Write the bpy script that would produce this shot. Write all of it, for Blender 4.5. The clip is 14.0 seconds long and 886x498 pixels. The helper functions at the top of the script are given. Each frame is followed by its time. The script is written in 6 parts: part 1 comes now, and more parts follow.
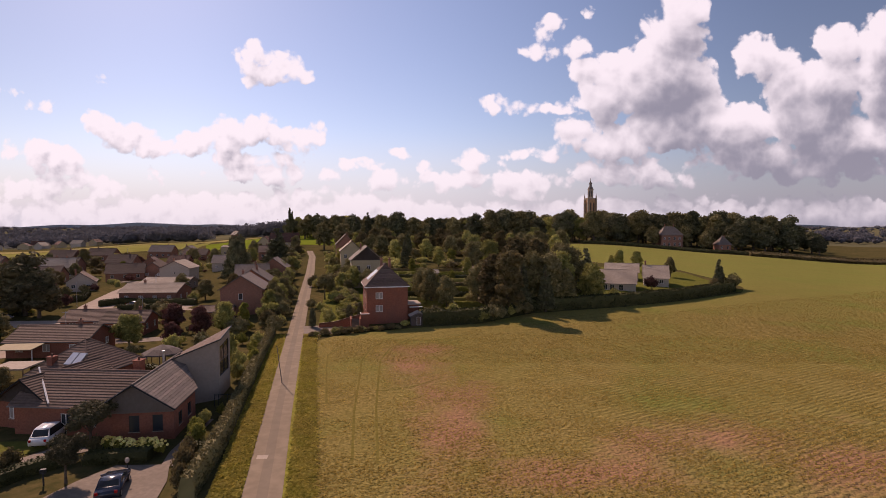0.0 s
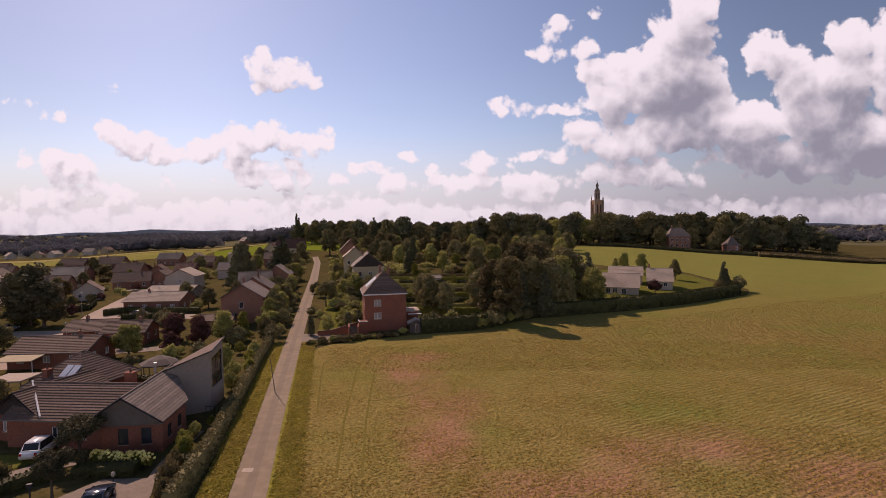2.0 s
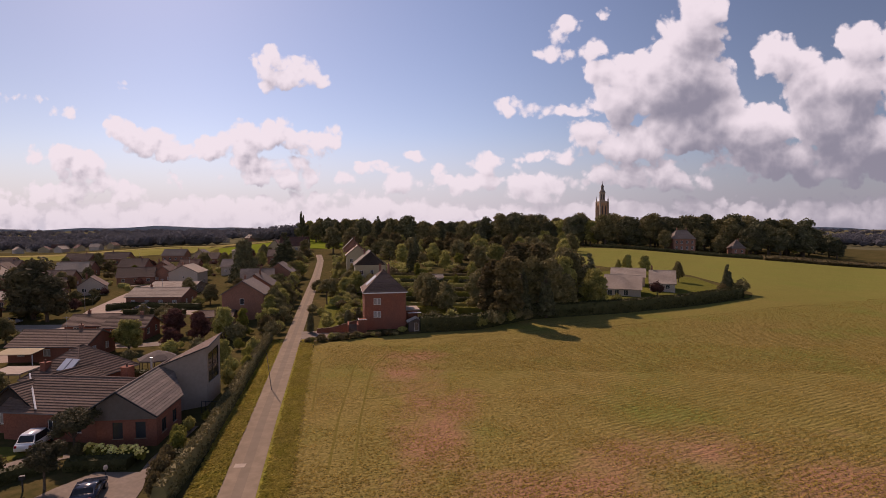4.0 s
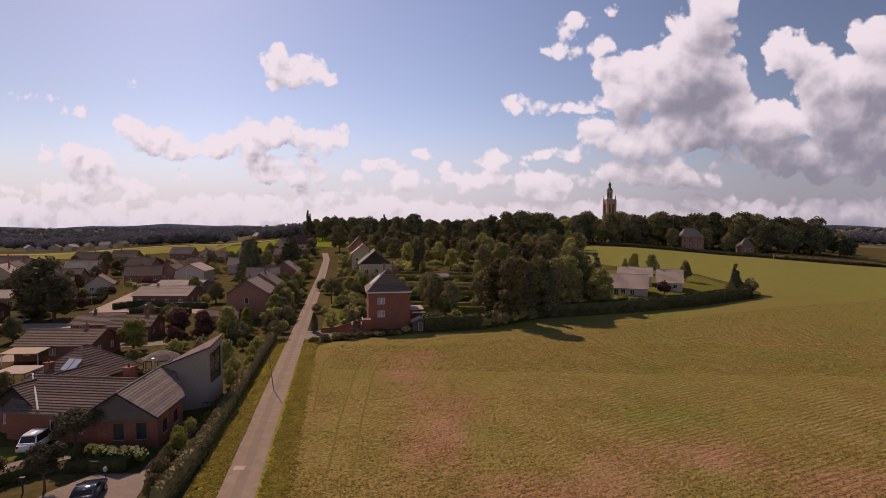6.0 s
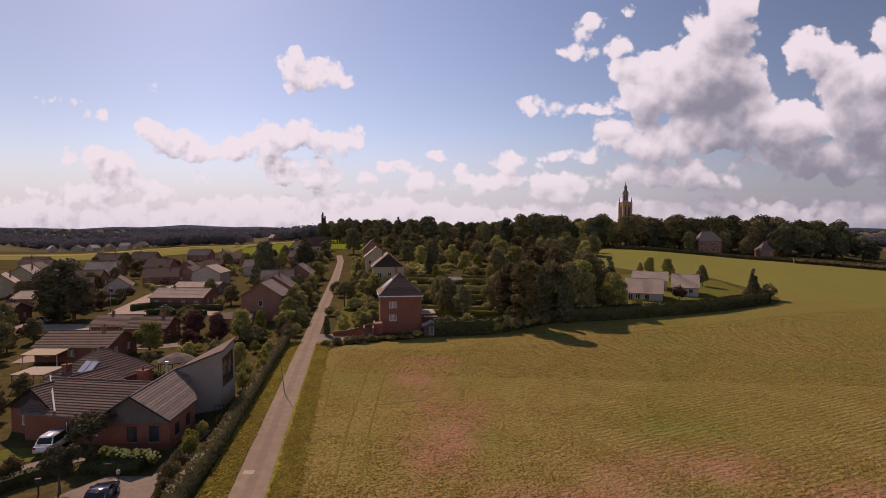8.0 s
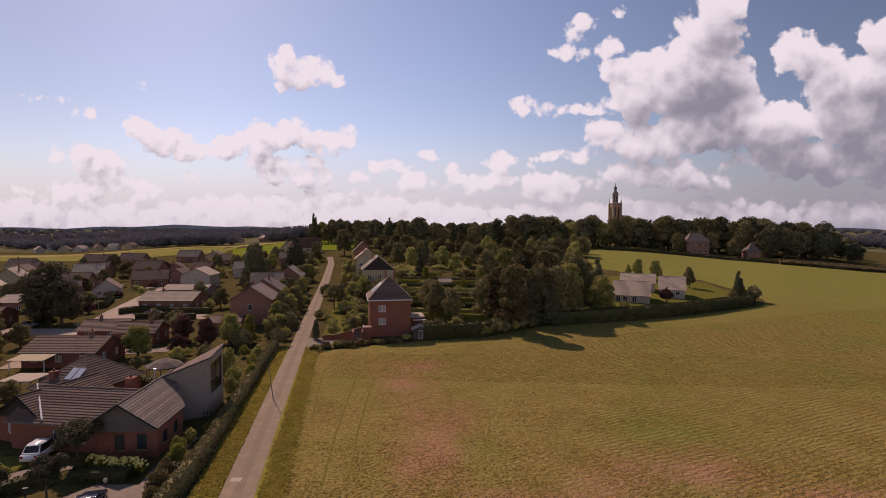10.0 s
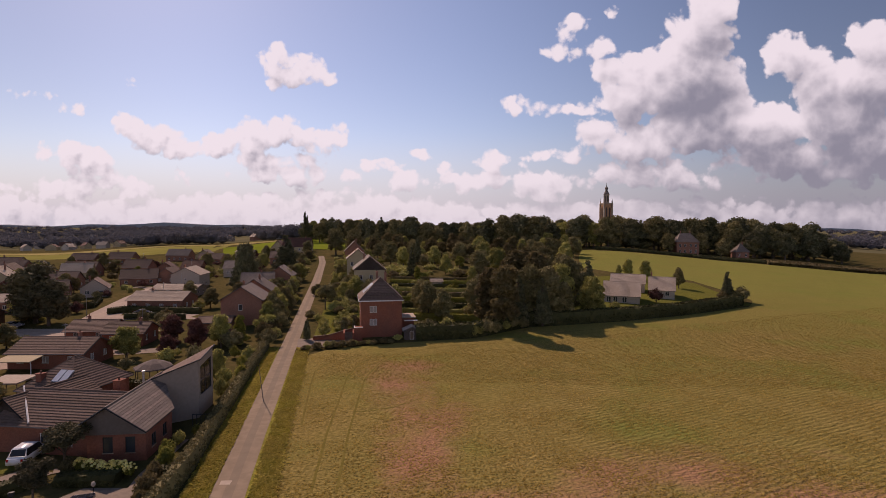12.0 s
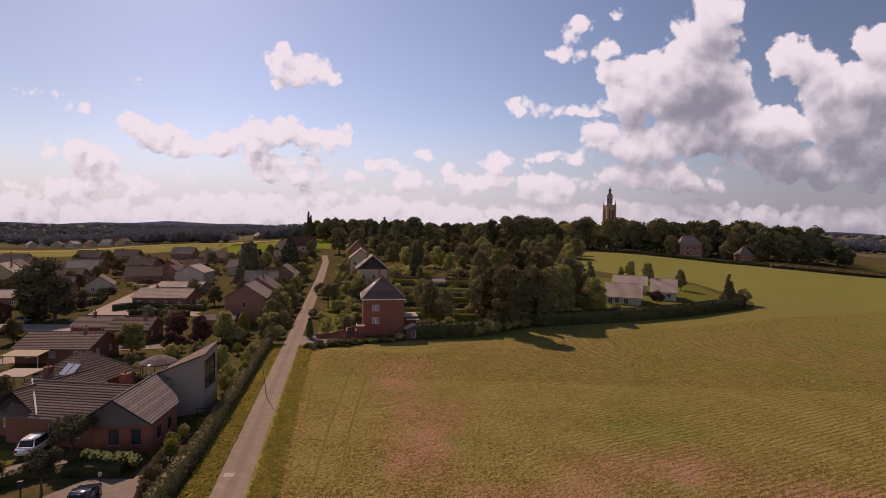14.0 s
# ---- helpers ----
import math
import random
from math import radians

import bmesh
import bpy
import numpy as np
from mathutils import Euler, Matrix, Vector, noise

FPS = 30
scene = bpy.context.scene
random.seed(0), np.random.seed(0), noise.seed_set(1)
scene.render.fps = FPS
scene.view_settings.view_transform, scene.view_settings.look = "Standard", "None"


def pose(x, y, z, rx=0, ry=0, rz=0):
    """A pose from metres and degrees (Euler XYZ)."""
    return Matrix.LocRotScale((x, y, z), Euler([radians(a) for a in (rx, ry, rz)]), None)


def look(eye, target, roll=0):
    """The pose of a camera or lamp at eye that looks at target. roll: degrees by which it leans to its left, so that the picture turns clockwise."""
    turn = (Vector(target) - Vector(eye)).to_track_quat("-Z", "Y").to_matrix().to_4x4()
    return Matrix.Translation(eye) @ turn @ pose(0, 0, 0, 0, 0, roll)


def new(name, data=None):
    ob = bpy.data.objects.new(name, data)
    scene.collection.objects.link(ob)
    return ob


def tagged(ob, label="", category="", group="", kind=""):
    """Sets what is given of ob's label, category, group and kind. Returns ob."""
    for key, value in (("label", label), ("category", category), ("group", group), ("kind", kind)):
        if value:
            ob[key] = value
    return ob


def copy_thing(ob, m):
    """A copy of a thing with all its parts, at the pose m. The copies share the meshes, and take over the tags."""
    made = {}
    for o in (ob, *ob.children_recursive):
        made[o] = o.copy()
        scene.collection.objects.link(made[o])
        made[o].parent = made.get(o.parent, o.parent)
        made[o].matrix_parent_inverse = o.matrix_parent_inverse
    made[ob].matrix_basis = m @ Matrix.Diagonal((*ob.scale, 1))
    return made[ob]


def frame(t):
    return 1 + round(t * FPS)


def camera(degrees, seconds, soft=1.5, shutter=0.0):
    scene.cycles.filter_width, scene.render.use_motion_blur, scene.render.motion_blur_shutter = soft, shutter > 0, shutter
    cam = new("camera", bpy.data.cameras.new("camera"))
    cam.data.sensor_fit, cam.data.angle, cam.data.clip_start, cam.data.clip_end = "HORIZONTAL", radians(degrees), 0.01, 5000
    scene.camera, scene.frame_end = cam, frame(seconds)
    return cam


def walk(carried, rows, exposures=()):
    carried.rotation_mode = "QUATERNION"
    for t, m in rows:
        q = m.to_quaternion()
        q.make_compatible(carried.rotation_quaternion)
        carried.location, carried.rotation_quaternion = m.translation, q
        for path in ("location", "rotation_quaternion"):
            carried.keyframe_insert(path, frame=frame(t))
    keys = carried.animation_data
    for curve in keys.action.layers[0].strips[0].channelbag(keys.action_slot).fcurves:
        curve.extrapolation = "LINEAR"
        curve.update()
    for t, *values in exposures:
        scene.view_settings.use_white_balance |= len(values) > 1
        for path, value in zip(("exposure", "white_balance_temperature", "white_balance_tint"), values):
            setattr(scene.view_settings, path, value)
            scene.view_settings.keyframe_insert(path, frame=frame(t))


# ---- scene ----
cam = camera(82.0, 14.0, soft=0.85)
PATH = [
    (0, pose(0.00, -0.00, 22.00, 87.40, 0.00, -0.00)),
    (0.5, pose(0.69, 0.02, 22.24, 87.67, 0.17, 0.81)),
    (1, pose(1.30, -0.08, 22.41, 87.72, 0.46, -0.25)),
    (1.5, pose(1.95, -0.05, 22.59, 87.74, 0.62, 0.24)),
    (2, pose(2.58, 0.14, 22.77, 87.74, 0.73, 1.04)),
    (2.5, pose(3.08, 0.34, 22.85, 87.77, 0.43, 2.78)),
    (3, pose(3.42, 0.37, 22.78, 87.82, 0.17, 2.39)),
    (3.5, pose(3.55, 0.25, 22.63, 87.78, 0.06, 1.63)),
    (6, pose(4.24, 0.82, 22.96, 87.48, 0.07, 2.44)),
    (6.5, pose(4.60, 1.14, 23.07, 87.56, 0.11, 5.25)),
    (7, pose(4.70, 1.01, 23.16, 87.62, -0.02, 3.99)),
    (7.5, pose(4.73, 0.81, 23.29, 87.66, -0.00, 2.81)),
    (8, pose(4.84, 0.87, 23.51, 87.67, -0.08, 4.09)),
    (10.5, pose(5.59, -0.06, 24.66, 87.61, -0.13, 2.31)),
    (11, pose(5.48, -0.13, 24.74, 87.54, -0.20, 1.46)),
    (11.5, pose(5.56, -0.07, 24.82, 87.56, -0.24, 1.93)),
    (12, pose(5.66, -0.01, 24.92, 87.52, -0.31, 2.28)),
    (12.5, pose(5.71, -0.02, 25.00, 87.52, -0.26, 3.10)),
    (13, pose(5.84, -0.14, 25.00, 87.57, -0.49, 4.29)),
    (13.5, pose(5.91, -0.43, 24.93, 87.53, -0.62, 3.44)),
    (14, pose(5.86, -0.84, 24.70, 87.61, -0.78, 2.65)),
]
walk(cam, PATH, exposures=[(0, -0.12, 6950, 40), (2.5, -0.24, 6950, 40), (6.5, -0.32, 6950, 40), (14, -0.32, 6950, 40)])

# ---- sky, sun ----
SUN_AZ, SUN_EL = radians(-36), radians(40.5)
world = bpy.data.worlds.new("sky")
scene.world = world
world.use_nodes = True


def sky_nodes():
    nt = world.node_tree
    N, L = nt.nodes, nt.links
    N.clear()

    def math_(op, a, b=None, c=None, clamp=False):
        n = N.new("ShaderNodeMath")
        n.operation, n.use_clamp = op, clamp
        for i, v in enumerate((a, b, c)):
            if v is None:
                continue
            if isinstance(v, (int, float)):
                n.inputs[i].default_value = v
            else:
                L.new(v, n.inputs[i])
        return n.outputs[0]

    def noise_(vec, scale, detail=6.0, rough=0.55, dist=0.0):
        n = N.new("ShaderNodeTexNoise")
        n.inputs["Scale"].default_value, n.inputs["Detail"].default_value = scale, detail
        n.inputs["Roughness"].default_value, n.inputs["Distortion"].default_value = rough, dist
        L.new(vec, n.inputs["Vector"])
        return n.outputs["Fac"]

    def ramp(v, a, b, c=0.0, d=1.0):
        n = N.new("ShaderNodeMapRange")
        n.interpolation_type = "SMOOTHSTEP"
        L.new(v, n.inputs["Value"])
        for k, x in zip(("From Min", "From Max", "To Min", "To Max"), (a, b, c, d)):
            n.inputs[k].default_value = x
        return n.outputs["Result"]

    def mix(f, a, b):
        n = N.new("ShaderNodeMix")
        n.data_type = "RGBA"
        for s, v in ((n.inputs["Factor"], f), (n.inputs["A"], a), (n.inputs["B"], b)):
            if isinstance(v, (int, float)):
                s.default_value = v
            elif isinstance(v, tuple):
                s.default_value = (*v, 1)
            else:
                L.new(v, s)
        return n.outputs["Result"]

    sky = N.new("ShaderNodeTexSky")
    sky.sky_type, sky.sun_disc = "NISHITA", False
    sky.sun_elevation, sky.sun_rotation = SUN_EL, SUN_AZ
    sky.altitude, sky.air_density, sky.dust_density, sky.ozone_density = 50, 1.0, 0.35, 1.5
    tint = N.new("ShaderNodeVectorMath")
    tint.operation = "MULTIPLY"
    L.new(sky.outputs[0], tint.inputs[0])
    tint.inputs[1].default_value = (0.965, 1.02, 0.97)
    co = N.new("ShaderNodeTexCoord")
    sep = N.new("ShaderNodeSeparateXYZ")
    L.new(co.outputs["Generated"], sep.inputs[0])
    x, y, z = sep.outputs
    # a plane-like chart of the sky ahead: u sideways, v upwards, in units of the distance
    # abs(y) repeats the clouds behind the camera, unseen, as neutral fill light
    yy = math_("MAXIMUM", math_("ABSOLUTE", y), 0.12)
    u0, v0 = math_("DIVIDE", x, yy), math_("DIVIDE", z, yy)

    def billow(vec, scale, detail, rough):
        n = N.new("ShaderNodeTexVoronoi")
        n.voronoi_dimensions, n.feature, n.normalize = "2D", "SMOOTH_F1", True
        n.inputs["Scale"].default_value, n.inputs["Detail"].default_value = scale, detail
        n.inputs["Roughness"].default_value, n.inputs["Lacunarity"].default_value = rough, 2.1
        n.inputs["Smoothness"].default_value = 0.25
        L.new(vec, n.inputs["Vector"])
        return n.outputs["Distance"]

    def clouds(du, dv):
        """Thickness of the cloud, and of its smooth heaps alone, at a shifted place of the chart."""
        u, v = math_("ADD", u0, du), math_("ADD", v0, dv)
        comb = N.new("ShaderNodeCombineXYZ")
        L.new(u, comb.inputs[0]), L.new(v, comb.inputs[1])
        flat = comb.outputs[0]
        n = N.new("ShaderNodeTexNoise")
        n.inputs["Scale"].default_value, n.inputs["Detail"].default_value, n.inputs["Roughness"].default_value = 13.0, 2.0, 0.5
        L.new(flat, n.inputs["Vector"])
        off = N.new("ShaderNodeVectorMath")
        off.operation = "MULTIPLY_ADD"
        L.new(n.outputs["Color"], off.inputs[0]), L.new(flat, off.inputs[2])
        off.inputs[1].default_value = (0.04, 0.04, 0)
        warped = off.outputs[0]
        ragged = noise_(flat, 22.0, 8.0, 0.62, 0.2)
        wide = noise_(flat, 5.0, 4.0, 0.5, 0.3)
        puffs = billow(warped, 21.0, 2.0, 0.5)
        rough = math_("ADD", math_("MULTIPLY", math_("SUBTRACT", 0.34, puffs), 0.062), math_("MULTIPLY", math_("SUBTRACT", ragged, 0.5), 0.036))
        ws = N.new("ShaderNodeSeparateXYZ")
        L.new(warped, ws.inputs[0])
        wu, wv = math_("SUBTRACT", ws.outputs[0], 0.02), math_("SUBTRACT", ws.outputs[1], 0.02)
        best = None
        for cu, cv, ru, rv in FAIR + LEFT + MIDDLE + LOW + TOWERING + EASTERN:
            # depth below the lobe's rim, in chart units
            a = math_("MULTIPLY", math_("SUBTRACT", wu, cu), 1 / ru)
            b = math_("MULTIPLY", math_("SUBTRACT", wv, cv), 1 / rv)
            m = math_("MULTIPLY", math_("SUBTRACT", 1.0, math_("MULTIPLY_ADD", a, a, math_("MULTIPLY", b, b))), 0.55 * min(ru, rv))
            best = m if best is None else math_("SMOOTH_MAX", best, m, 0.007)
        best = math_("MAXIMUM", best, -0.04)
        # a low bank all along the horizon
        bank = math_("ADD", ramp(v, 0.12, 0.02, -0.045, 0.016), math_("MULTIPLY", math_("SUBTRACT", wide, 0.5), 0.06))
        heap = math_("MAXIMUM", best, bank)
        return math_("ADD", heap, rough), heap, rough, wide

    here, heap, rough, wide = clouds(0.0, 0.0)
    above = clouds(-0.008, 0.02)[0]
    heap_up = clouds(-0.02, 0.05)[1]
    cover = ramp(here, -0.001, 0.010)
    # what has much cloud between it and the sun is grey; rims and tops are white
    relief = math_("MULTIPLY", math_("SUBTRACT", above, here), ramp(u0, -0.35, 0.3, 25.0, 15.0))
    under = ramp(math_("ADD", math_("ADD", heap_up, math_("MULTIPLY", rough, 0.5)), math_("MULTIPLY", math_("SUBTRACT", wide, 0.5), 0.05)), -0.025, 0.075)
    east = ramp(u0, -0.1, 0.7, 0.85, 1.35)
    bank_shade = math_("MULTIPLY", ramp(v0, 0.2, 0.04, 0.0, 0.5), ramp(u0, -0.05, 0.6))
    shade = math_("ADD", math_("ADD", relief, bank_shade), math_("MULTIPLY", under, east))
    grey = ramp(shade, -0.12, 1.2)
    cloud = mix(grey, (0.95, 1.02, 1.01), (0.29, 0.33, 0.385))
    # the sky is deeper away from the sun, and the low sky paler towards it
    deep = N.new("ShaderNodeVectorMath")
    deep.operation = "SCALE"
    L.new(tint.outputs[0], deep.inputs[0]), L.new(math_("MULTIPLY", ramp(u0, -0.1, 0.8, 1.06, 0.72), ramp(u0, -0.95, -0.45, 0.86, 1.0)), deep.inputs["Scale"])
    low = mix(ramp(u0, -0.2, 0.7), (5.8, 6.5, 6.8), (2.9, 3.35, 3.85))
    haze = mix(ramp(v0, 0.2, 0.0), deep.outputs[0], low)
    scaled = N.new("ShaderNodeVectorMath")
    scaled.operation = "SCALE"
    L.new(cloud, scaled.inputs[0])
    # unseen clouds opposite the sun, lit sides showing, brightened to lift camera-facing shade
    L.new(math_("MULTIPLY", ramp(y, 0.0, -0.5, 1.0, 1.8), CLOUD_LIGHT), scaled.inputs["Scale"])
    solid = math_("MULTIPLY", cover, ramp(v0, 0.0, 0.13, 0.6, 0.96))
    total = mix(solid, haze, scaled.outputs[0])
    bg = N.new("ShaderNodeBackground")
    L.new(total, bg.inputs["Color"])
    bg.inputs["Strength"].default_value = SKY_STRENGTH
    out = N.new("ShaderNodeOutputWorld")
    L.new(bg.outputs[0], out.inputs[0])


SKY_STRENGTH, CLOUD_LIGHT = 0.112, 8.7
# heaps of cloud: sideways, upwards, half width, half height
FAIR = [(-0.371, 0.328, 0.029, 0.026), (-0.333, 0.309, 0.045, 0.028), (-0.291, 0.300, 0.029, 0.020), (-0.271, 0.291, 0.016, 0.013), (-0.369, 0.281, 0.014, 0.011), (-0.661, 0.271, 0.025, 0.016),
    (-0.082, 0.138, 0.020, 0.015), (0.094, 0.243, 0.030, 0.015), (0.205, 0.381, 0.028, 0.023), (0.053, 0.129, 0.031, 0.022), (0.282, 0.411, 0.011, 0.008), (-0.870, 0.262, 0.048, 0.009), (-0.779, 0.238, 0.025, 0.011), (0.190, 0.334, 0.027, 0.012)]
LEFT = [(-0.838, 0.156, 0.024, 0.020), (-0.791, 0.145, 0.035, 0.029), (-0.752, 0.120, 0.049, 0.029), (-0.701, 0.085, 0.051, 0.020), (-0.649, 0.064, 0.040, 0.016), (-0.666, 0.195, 0.032, 0.025),
    (-0.620, 0.175, 0.051, 0.031), (-0.568, 0.152, 0.046, 0.020)]
MIDDLE = [(-0.492, 0.150, 0.039, 0.029), (-0.425, 0.176, 0.048, 0.038), (-0.359, 0.189, 0.038, 0.035), (-0.296, 0.168, 0.049, 0.024), (-0.243, 0.174, 0.025, 0.026), (-0.383, 0.118, 0.091, 0.027),
    (-0.315, 0.100, 0.056, 0.018)]
LOW = [(-0.561, 0.089, 0.018, 0.013), (-0.167, 0.116, 0.038, 0.011), (-0.116, 0.083, 0.049, 0.018), (-0.038, 0.112, 0.015, 0.011), (-0.248, 0.063, 0.067, 0.016), (-0.225, 0.099, 0.020, 0.011),
    (0.107, 0.111, 0.024, 0.013), (0.030, 0.084, 0.077, 0.024), (0.150, 0.078, 0.087, 0.028), (-0.825, 0.070, 0.094, 0.025)]
TOWERING = [(0.461, 0.408, 0.050, 0.046), (0.445, 0.362, 0.065, 0.048), (0.382, 0.331, 0.055, 0.034), (0.328, 0.311, 0.047, 0.028), (0.262, 0.342, 0.023, 0.023), (0.284, 0.292, 0.043, 0.032),
    (0.320, 0.255, 0.074, 0.055), (0.420, 0.275, 0.105, 0.084), (0.464, 0.205, 0.115, 0.059), (0.205, 0.231, 0.064, 0.014), (0.251, 0.179, 0.049, 0.032), (0.193, 0.141, 0.060, 0.013),
    (0.332, 0.169, 0.074, 0.039), (0.569, 0.189, 0.087, 0.055), (0.371, 0.104, 0.117, 0.032), (0.618, 0.138, 0.124, 0.042)]
EASTERN = [(0.595, 0.347, 0.037, 0.035), (0.626, 0.355, 0.023, 0.021), (0.625, 0.311, 0.058, 0.038), (0.671, 0.267, 0.053, 0.052), (0.757, 0.345, 0.049, 0.041), (0.748, 0.266, 0.071, 0.073),
    (0.709, 0.203, 0.086, 0.063), (0.782, 0.161, 0.092, 0.063), (0.868, 0.306, 0.081, 0.113), (0.924, 0.180, 0.121, 0.073), (0.722, 0.119, 0.154, 0.036)]
sky_nodes()
sun = new("sun", bpy.data.lights.new("sun", "SUN"))
sun.data.energy, sun.data.angle, sun.data.color = 4.5, radians(0.6), (1.0, 0.85, 0.64)
sun.matrix_world = look((0, 0, 0), (math.sin(-SUN_AZ) * math.cos(SUN_EL), -math.cos(SUN_AZ) * math.cos(SUN_EL), -math.sin(SUN_EL)))


# ---- materials ----
def mat(name, c1, c2, scale=1.0, rough=0.85, bump=0.0, large=0.07, c3=None, mixl=0.5, island=0.0, metal=0.0, bump_scale=None, spec=0.15, through_light=0.0):
    """A surface of two colours in fine grain, a third in large stains; island: spread of brightness from piece to piece."""
    m = bpy.data.materials.new(name)
    m.use_nodes = True
    nt = m.node_tree
    N, L = nt.nodes, nt.links
    b = N["Principled BSDF"]
    b.inputs["Roughness"].default_value, b.inputs["Metallic"].default_value = rough, metal
    b.inputs["Specular IOR Level"].default_value = spec
    geo = N.new("ShaderNodeNewGeometry")
    n1, n2 = N.new("ShaderNodeTexNoise"), N.new("ShaderNodeTexNoise")
    n1.inputs["Scale"].default_value, n1.inputs["Detail"].default_value = scale, 5
    n2.inputs["Scale"].default_value, n2.inputs["Detail"].default_value = large, 3
    L.new(geo.outputs["Position"], n1.inputs["Vector"]), L.new(geo.outputs["Position"], n2.inputs["Vector"])
    r1, r2 = N.new("ShaderNodeMapRange"), N.new("ShaderNodeMapRange")
    for r, n in ((r1, n1), (r2, n2)):
        L.new(n.outputs["Fac"], r.inputs["Value"])
        r.inputs["From Min"].default_value, r.inputs["From Max"].default_value = 0.36, 0.64
    r2.inputs["To Max"].default_value = mixl
    m1, m2 = N.new("ShaderNodeMix"), N.new("ShaderNodeMix")
    m1.data_type = m2.data_type = "RGBA"
    m1.inputs["A"].default_value, m1.inputs["B"].default_value = (*c1, 1), (*c2, 1)
    L.new(r1.outputs[0], m1.inputs["Factor"])
    L.new(m1.outputs["Result"], m2.inputs["A"])
    m2.inputs["B"].default_value = (*(c3 or c2), 1)
    L.new(r2.outputs[0], m2.inputs["Factor"])
    col = m2.outputs["Result"]
    if island:
        hs = N.new("ShaderNodeHueSaturation")
        ad, oi = N.new("ShaderNodeMath"), N.new("ShaderNodeObjectInfo")
        mr, m3 = N.new("ShaderNodeMapRange"), N.new("ShaderNodeMapRange")
        L.new(geo.outputs["Random Per Island"], mr.inputs["Value"]), L.new(oi.outputs["Random"], m3.inputs["Value"])
        mr.inputs["To Min"].default_value, mr.inputs["To Max"].default_value = 1 - island, 1 + island
        m3.inputs["To Min"].default_value, m3.inputs["To Max"].default_value = 0.8, 1.2
        ad.operation = "MULTIPLY"
        L.new(mr.outputs[0], ad.inputs[0]), L.new(m3.outputs[0], ad.inputs[1])
        L.new(col, hs.inputs["Color"]), L.new(ad.outputs[0], hs.inputs["Value"])
        col = hs.outputs["Color"]
    L.new(col, b.inputs["Base Color"])
    if bump:
        bp, n3 = N.new("ShaderNodeBump"), N.new("ShaderNodeTexNoise")
        n3.inputs["Scale"].default_value, n3.inputs["Detail"].default_value = bump_scale or scale * 2, 4
        L.new(geo.outputs["Position"], n3.inputs["Vector"])
        bp.inputs["Strength"].default_value, bp.inputs["Distance"].default_value = 1.0, bump
        L.new(n3.outputs["Fac"], bp.inputs["Height"]), L.new(bp.outputs[0], b.inputs["Normal"])
    if through_light:
        tr, mx = N.new("ShaderNodeBsdfTranslucent"), N.new("ShaderNodeMixShader")
        L.new(col, tr.inputs["Color"])
        mx.inputs[0].default_value = through_light
        L.new(b.outputs[0], mx.inputs[1]), L.new(tr.outputs[0], mx.inputs[2])
        L.new(mx.outputs[0], N["Material Output"].inputs["Surface"])
    return m


GRASS = mat("grass", (0.075, 0.0663, 0.0251), (0.13, 0.0978, 0.0402), 0.8, 0.95, 0.06, 0.05, (0.0598, 0.0584, 0.023), 0.6, bump_scale=3, spec=0.0)
LAWN = mat("lawn", (0.102, 0.106, 0.022), (0.156, 0.153, 0.033), 1.5, 0.95, 0.04, 0.1, (0.120, 0.116, 0.033), 0.5, bump_scale=5, spec=0.0)
VERGE = mat("verge_grass", (0.168, 0.170, 0.027), (0.303, 0.277, 0.056), 1.2, 0.95, 0.08, 0.12, (0.203, 0.163, 0.048), 0.6, bump_scale=4, spec=0.0)
MEADOW = mat("bright_meadow", (0.133, 0.176, 0.0179), (0.172, 0.211, 0.0244), 0.05, 0.95, 0, 0.02, (0.152, 0.176, 0.0244), 0.5, spec=0.0)
STUBBLE = mat("stubble", (0.30, 0.24, 0.09), (0.36, 0.29, 0.12), 0.05, 0.95, 0, 0.02, (0.24, 0.22, 0.08), 0.5, spec=0.0)
PALEFIELD = mat("olive_field", (0.21, 0.19, 0.05), (0.26, 0.235, 0.07), 0.05, 0.95, 0, 0.02, (0.19, 0.19, 0.05), 0.5, spec=0.0)
MAIZE = mat("maize", (0.10, 0.11, 0.03), (0.20, 0.17, 0.06), 0.5, 0.95, 0.2, 0.05, (0.16, 0.13, 0.05), 0.5)
FARLAND = mat("far_land", (0.085, 0.085, 0.05), (0.13, 0.12, 0.065), 0.008, 0.95, 0, 0.003, (0.17, 0.15, 0.08), 0.7, spec=0.0)
ASPHALT = mat("worn_concrete_road", (0.235, 0.178, 0.119), (0.293, 0.223, 0.151), 0.9, 0.9, 0.01, 0.12, (0.204, 0.153, 0.105), 0.5)
WEAR = mat("worn_lane_middle", (0.206, 0.159, 0.110), (0.240, 0.185, 0.129), 0.9, 0.9, 0.01, 0.12, (0.187, 0.144, 0.102), 0.5)
STREET = mat("street_asphalt", (0.310, 0.240, 0.185), (0.389, 0.300, 0.230), 0.6, 0.9, 0.01, 0.08, (0.251, 0.193, 0.154), 0.5)
PAVING = mat("paving", (0.204, 0.160, 0.124), (0.254, 0.199, 0.152), 2.5, 0.85, 0.015, 0.4, (0.162, 0.128, 0.095), 0.5)
SOIL = mat("bare_soil", (0.16, 0.10, 0.065), (0.22, 0.14, 0.09), 2, 0.95, 0.05, 0.2)
BRICK = mat("red_brick", (0.239, 0.086, 0.054), (0.323, 0.125, 0.078), 5, 0.9, 0.01, 0.5, (0.208, 0.094, 0.069), 0.5)
BRICK2 = mat("brown_brick", (0.256, 0.121, 0.082), (0.352, 0.175, 0.121), 5, 0.9, 0.01, 0.5, (0.217, 0.121, 0.088), 0.5)
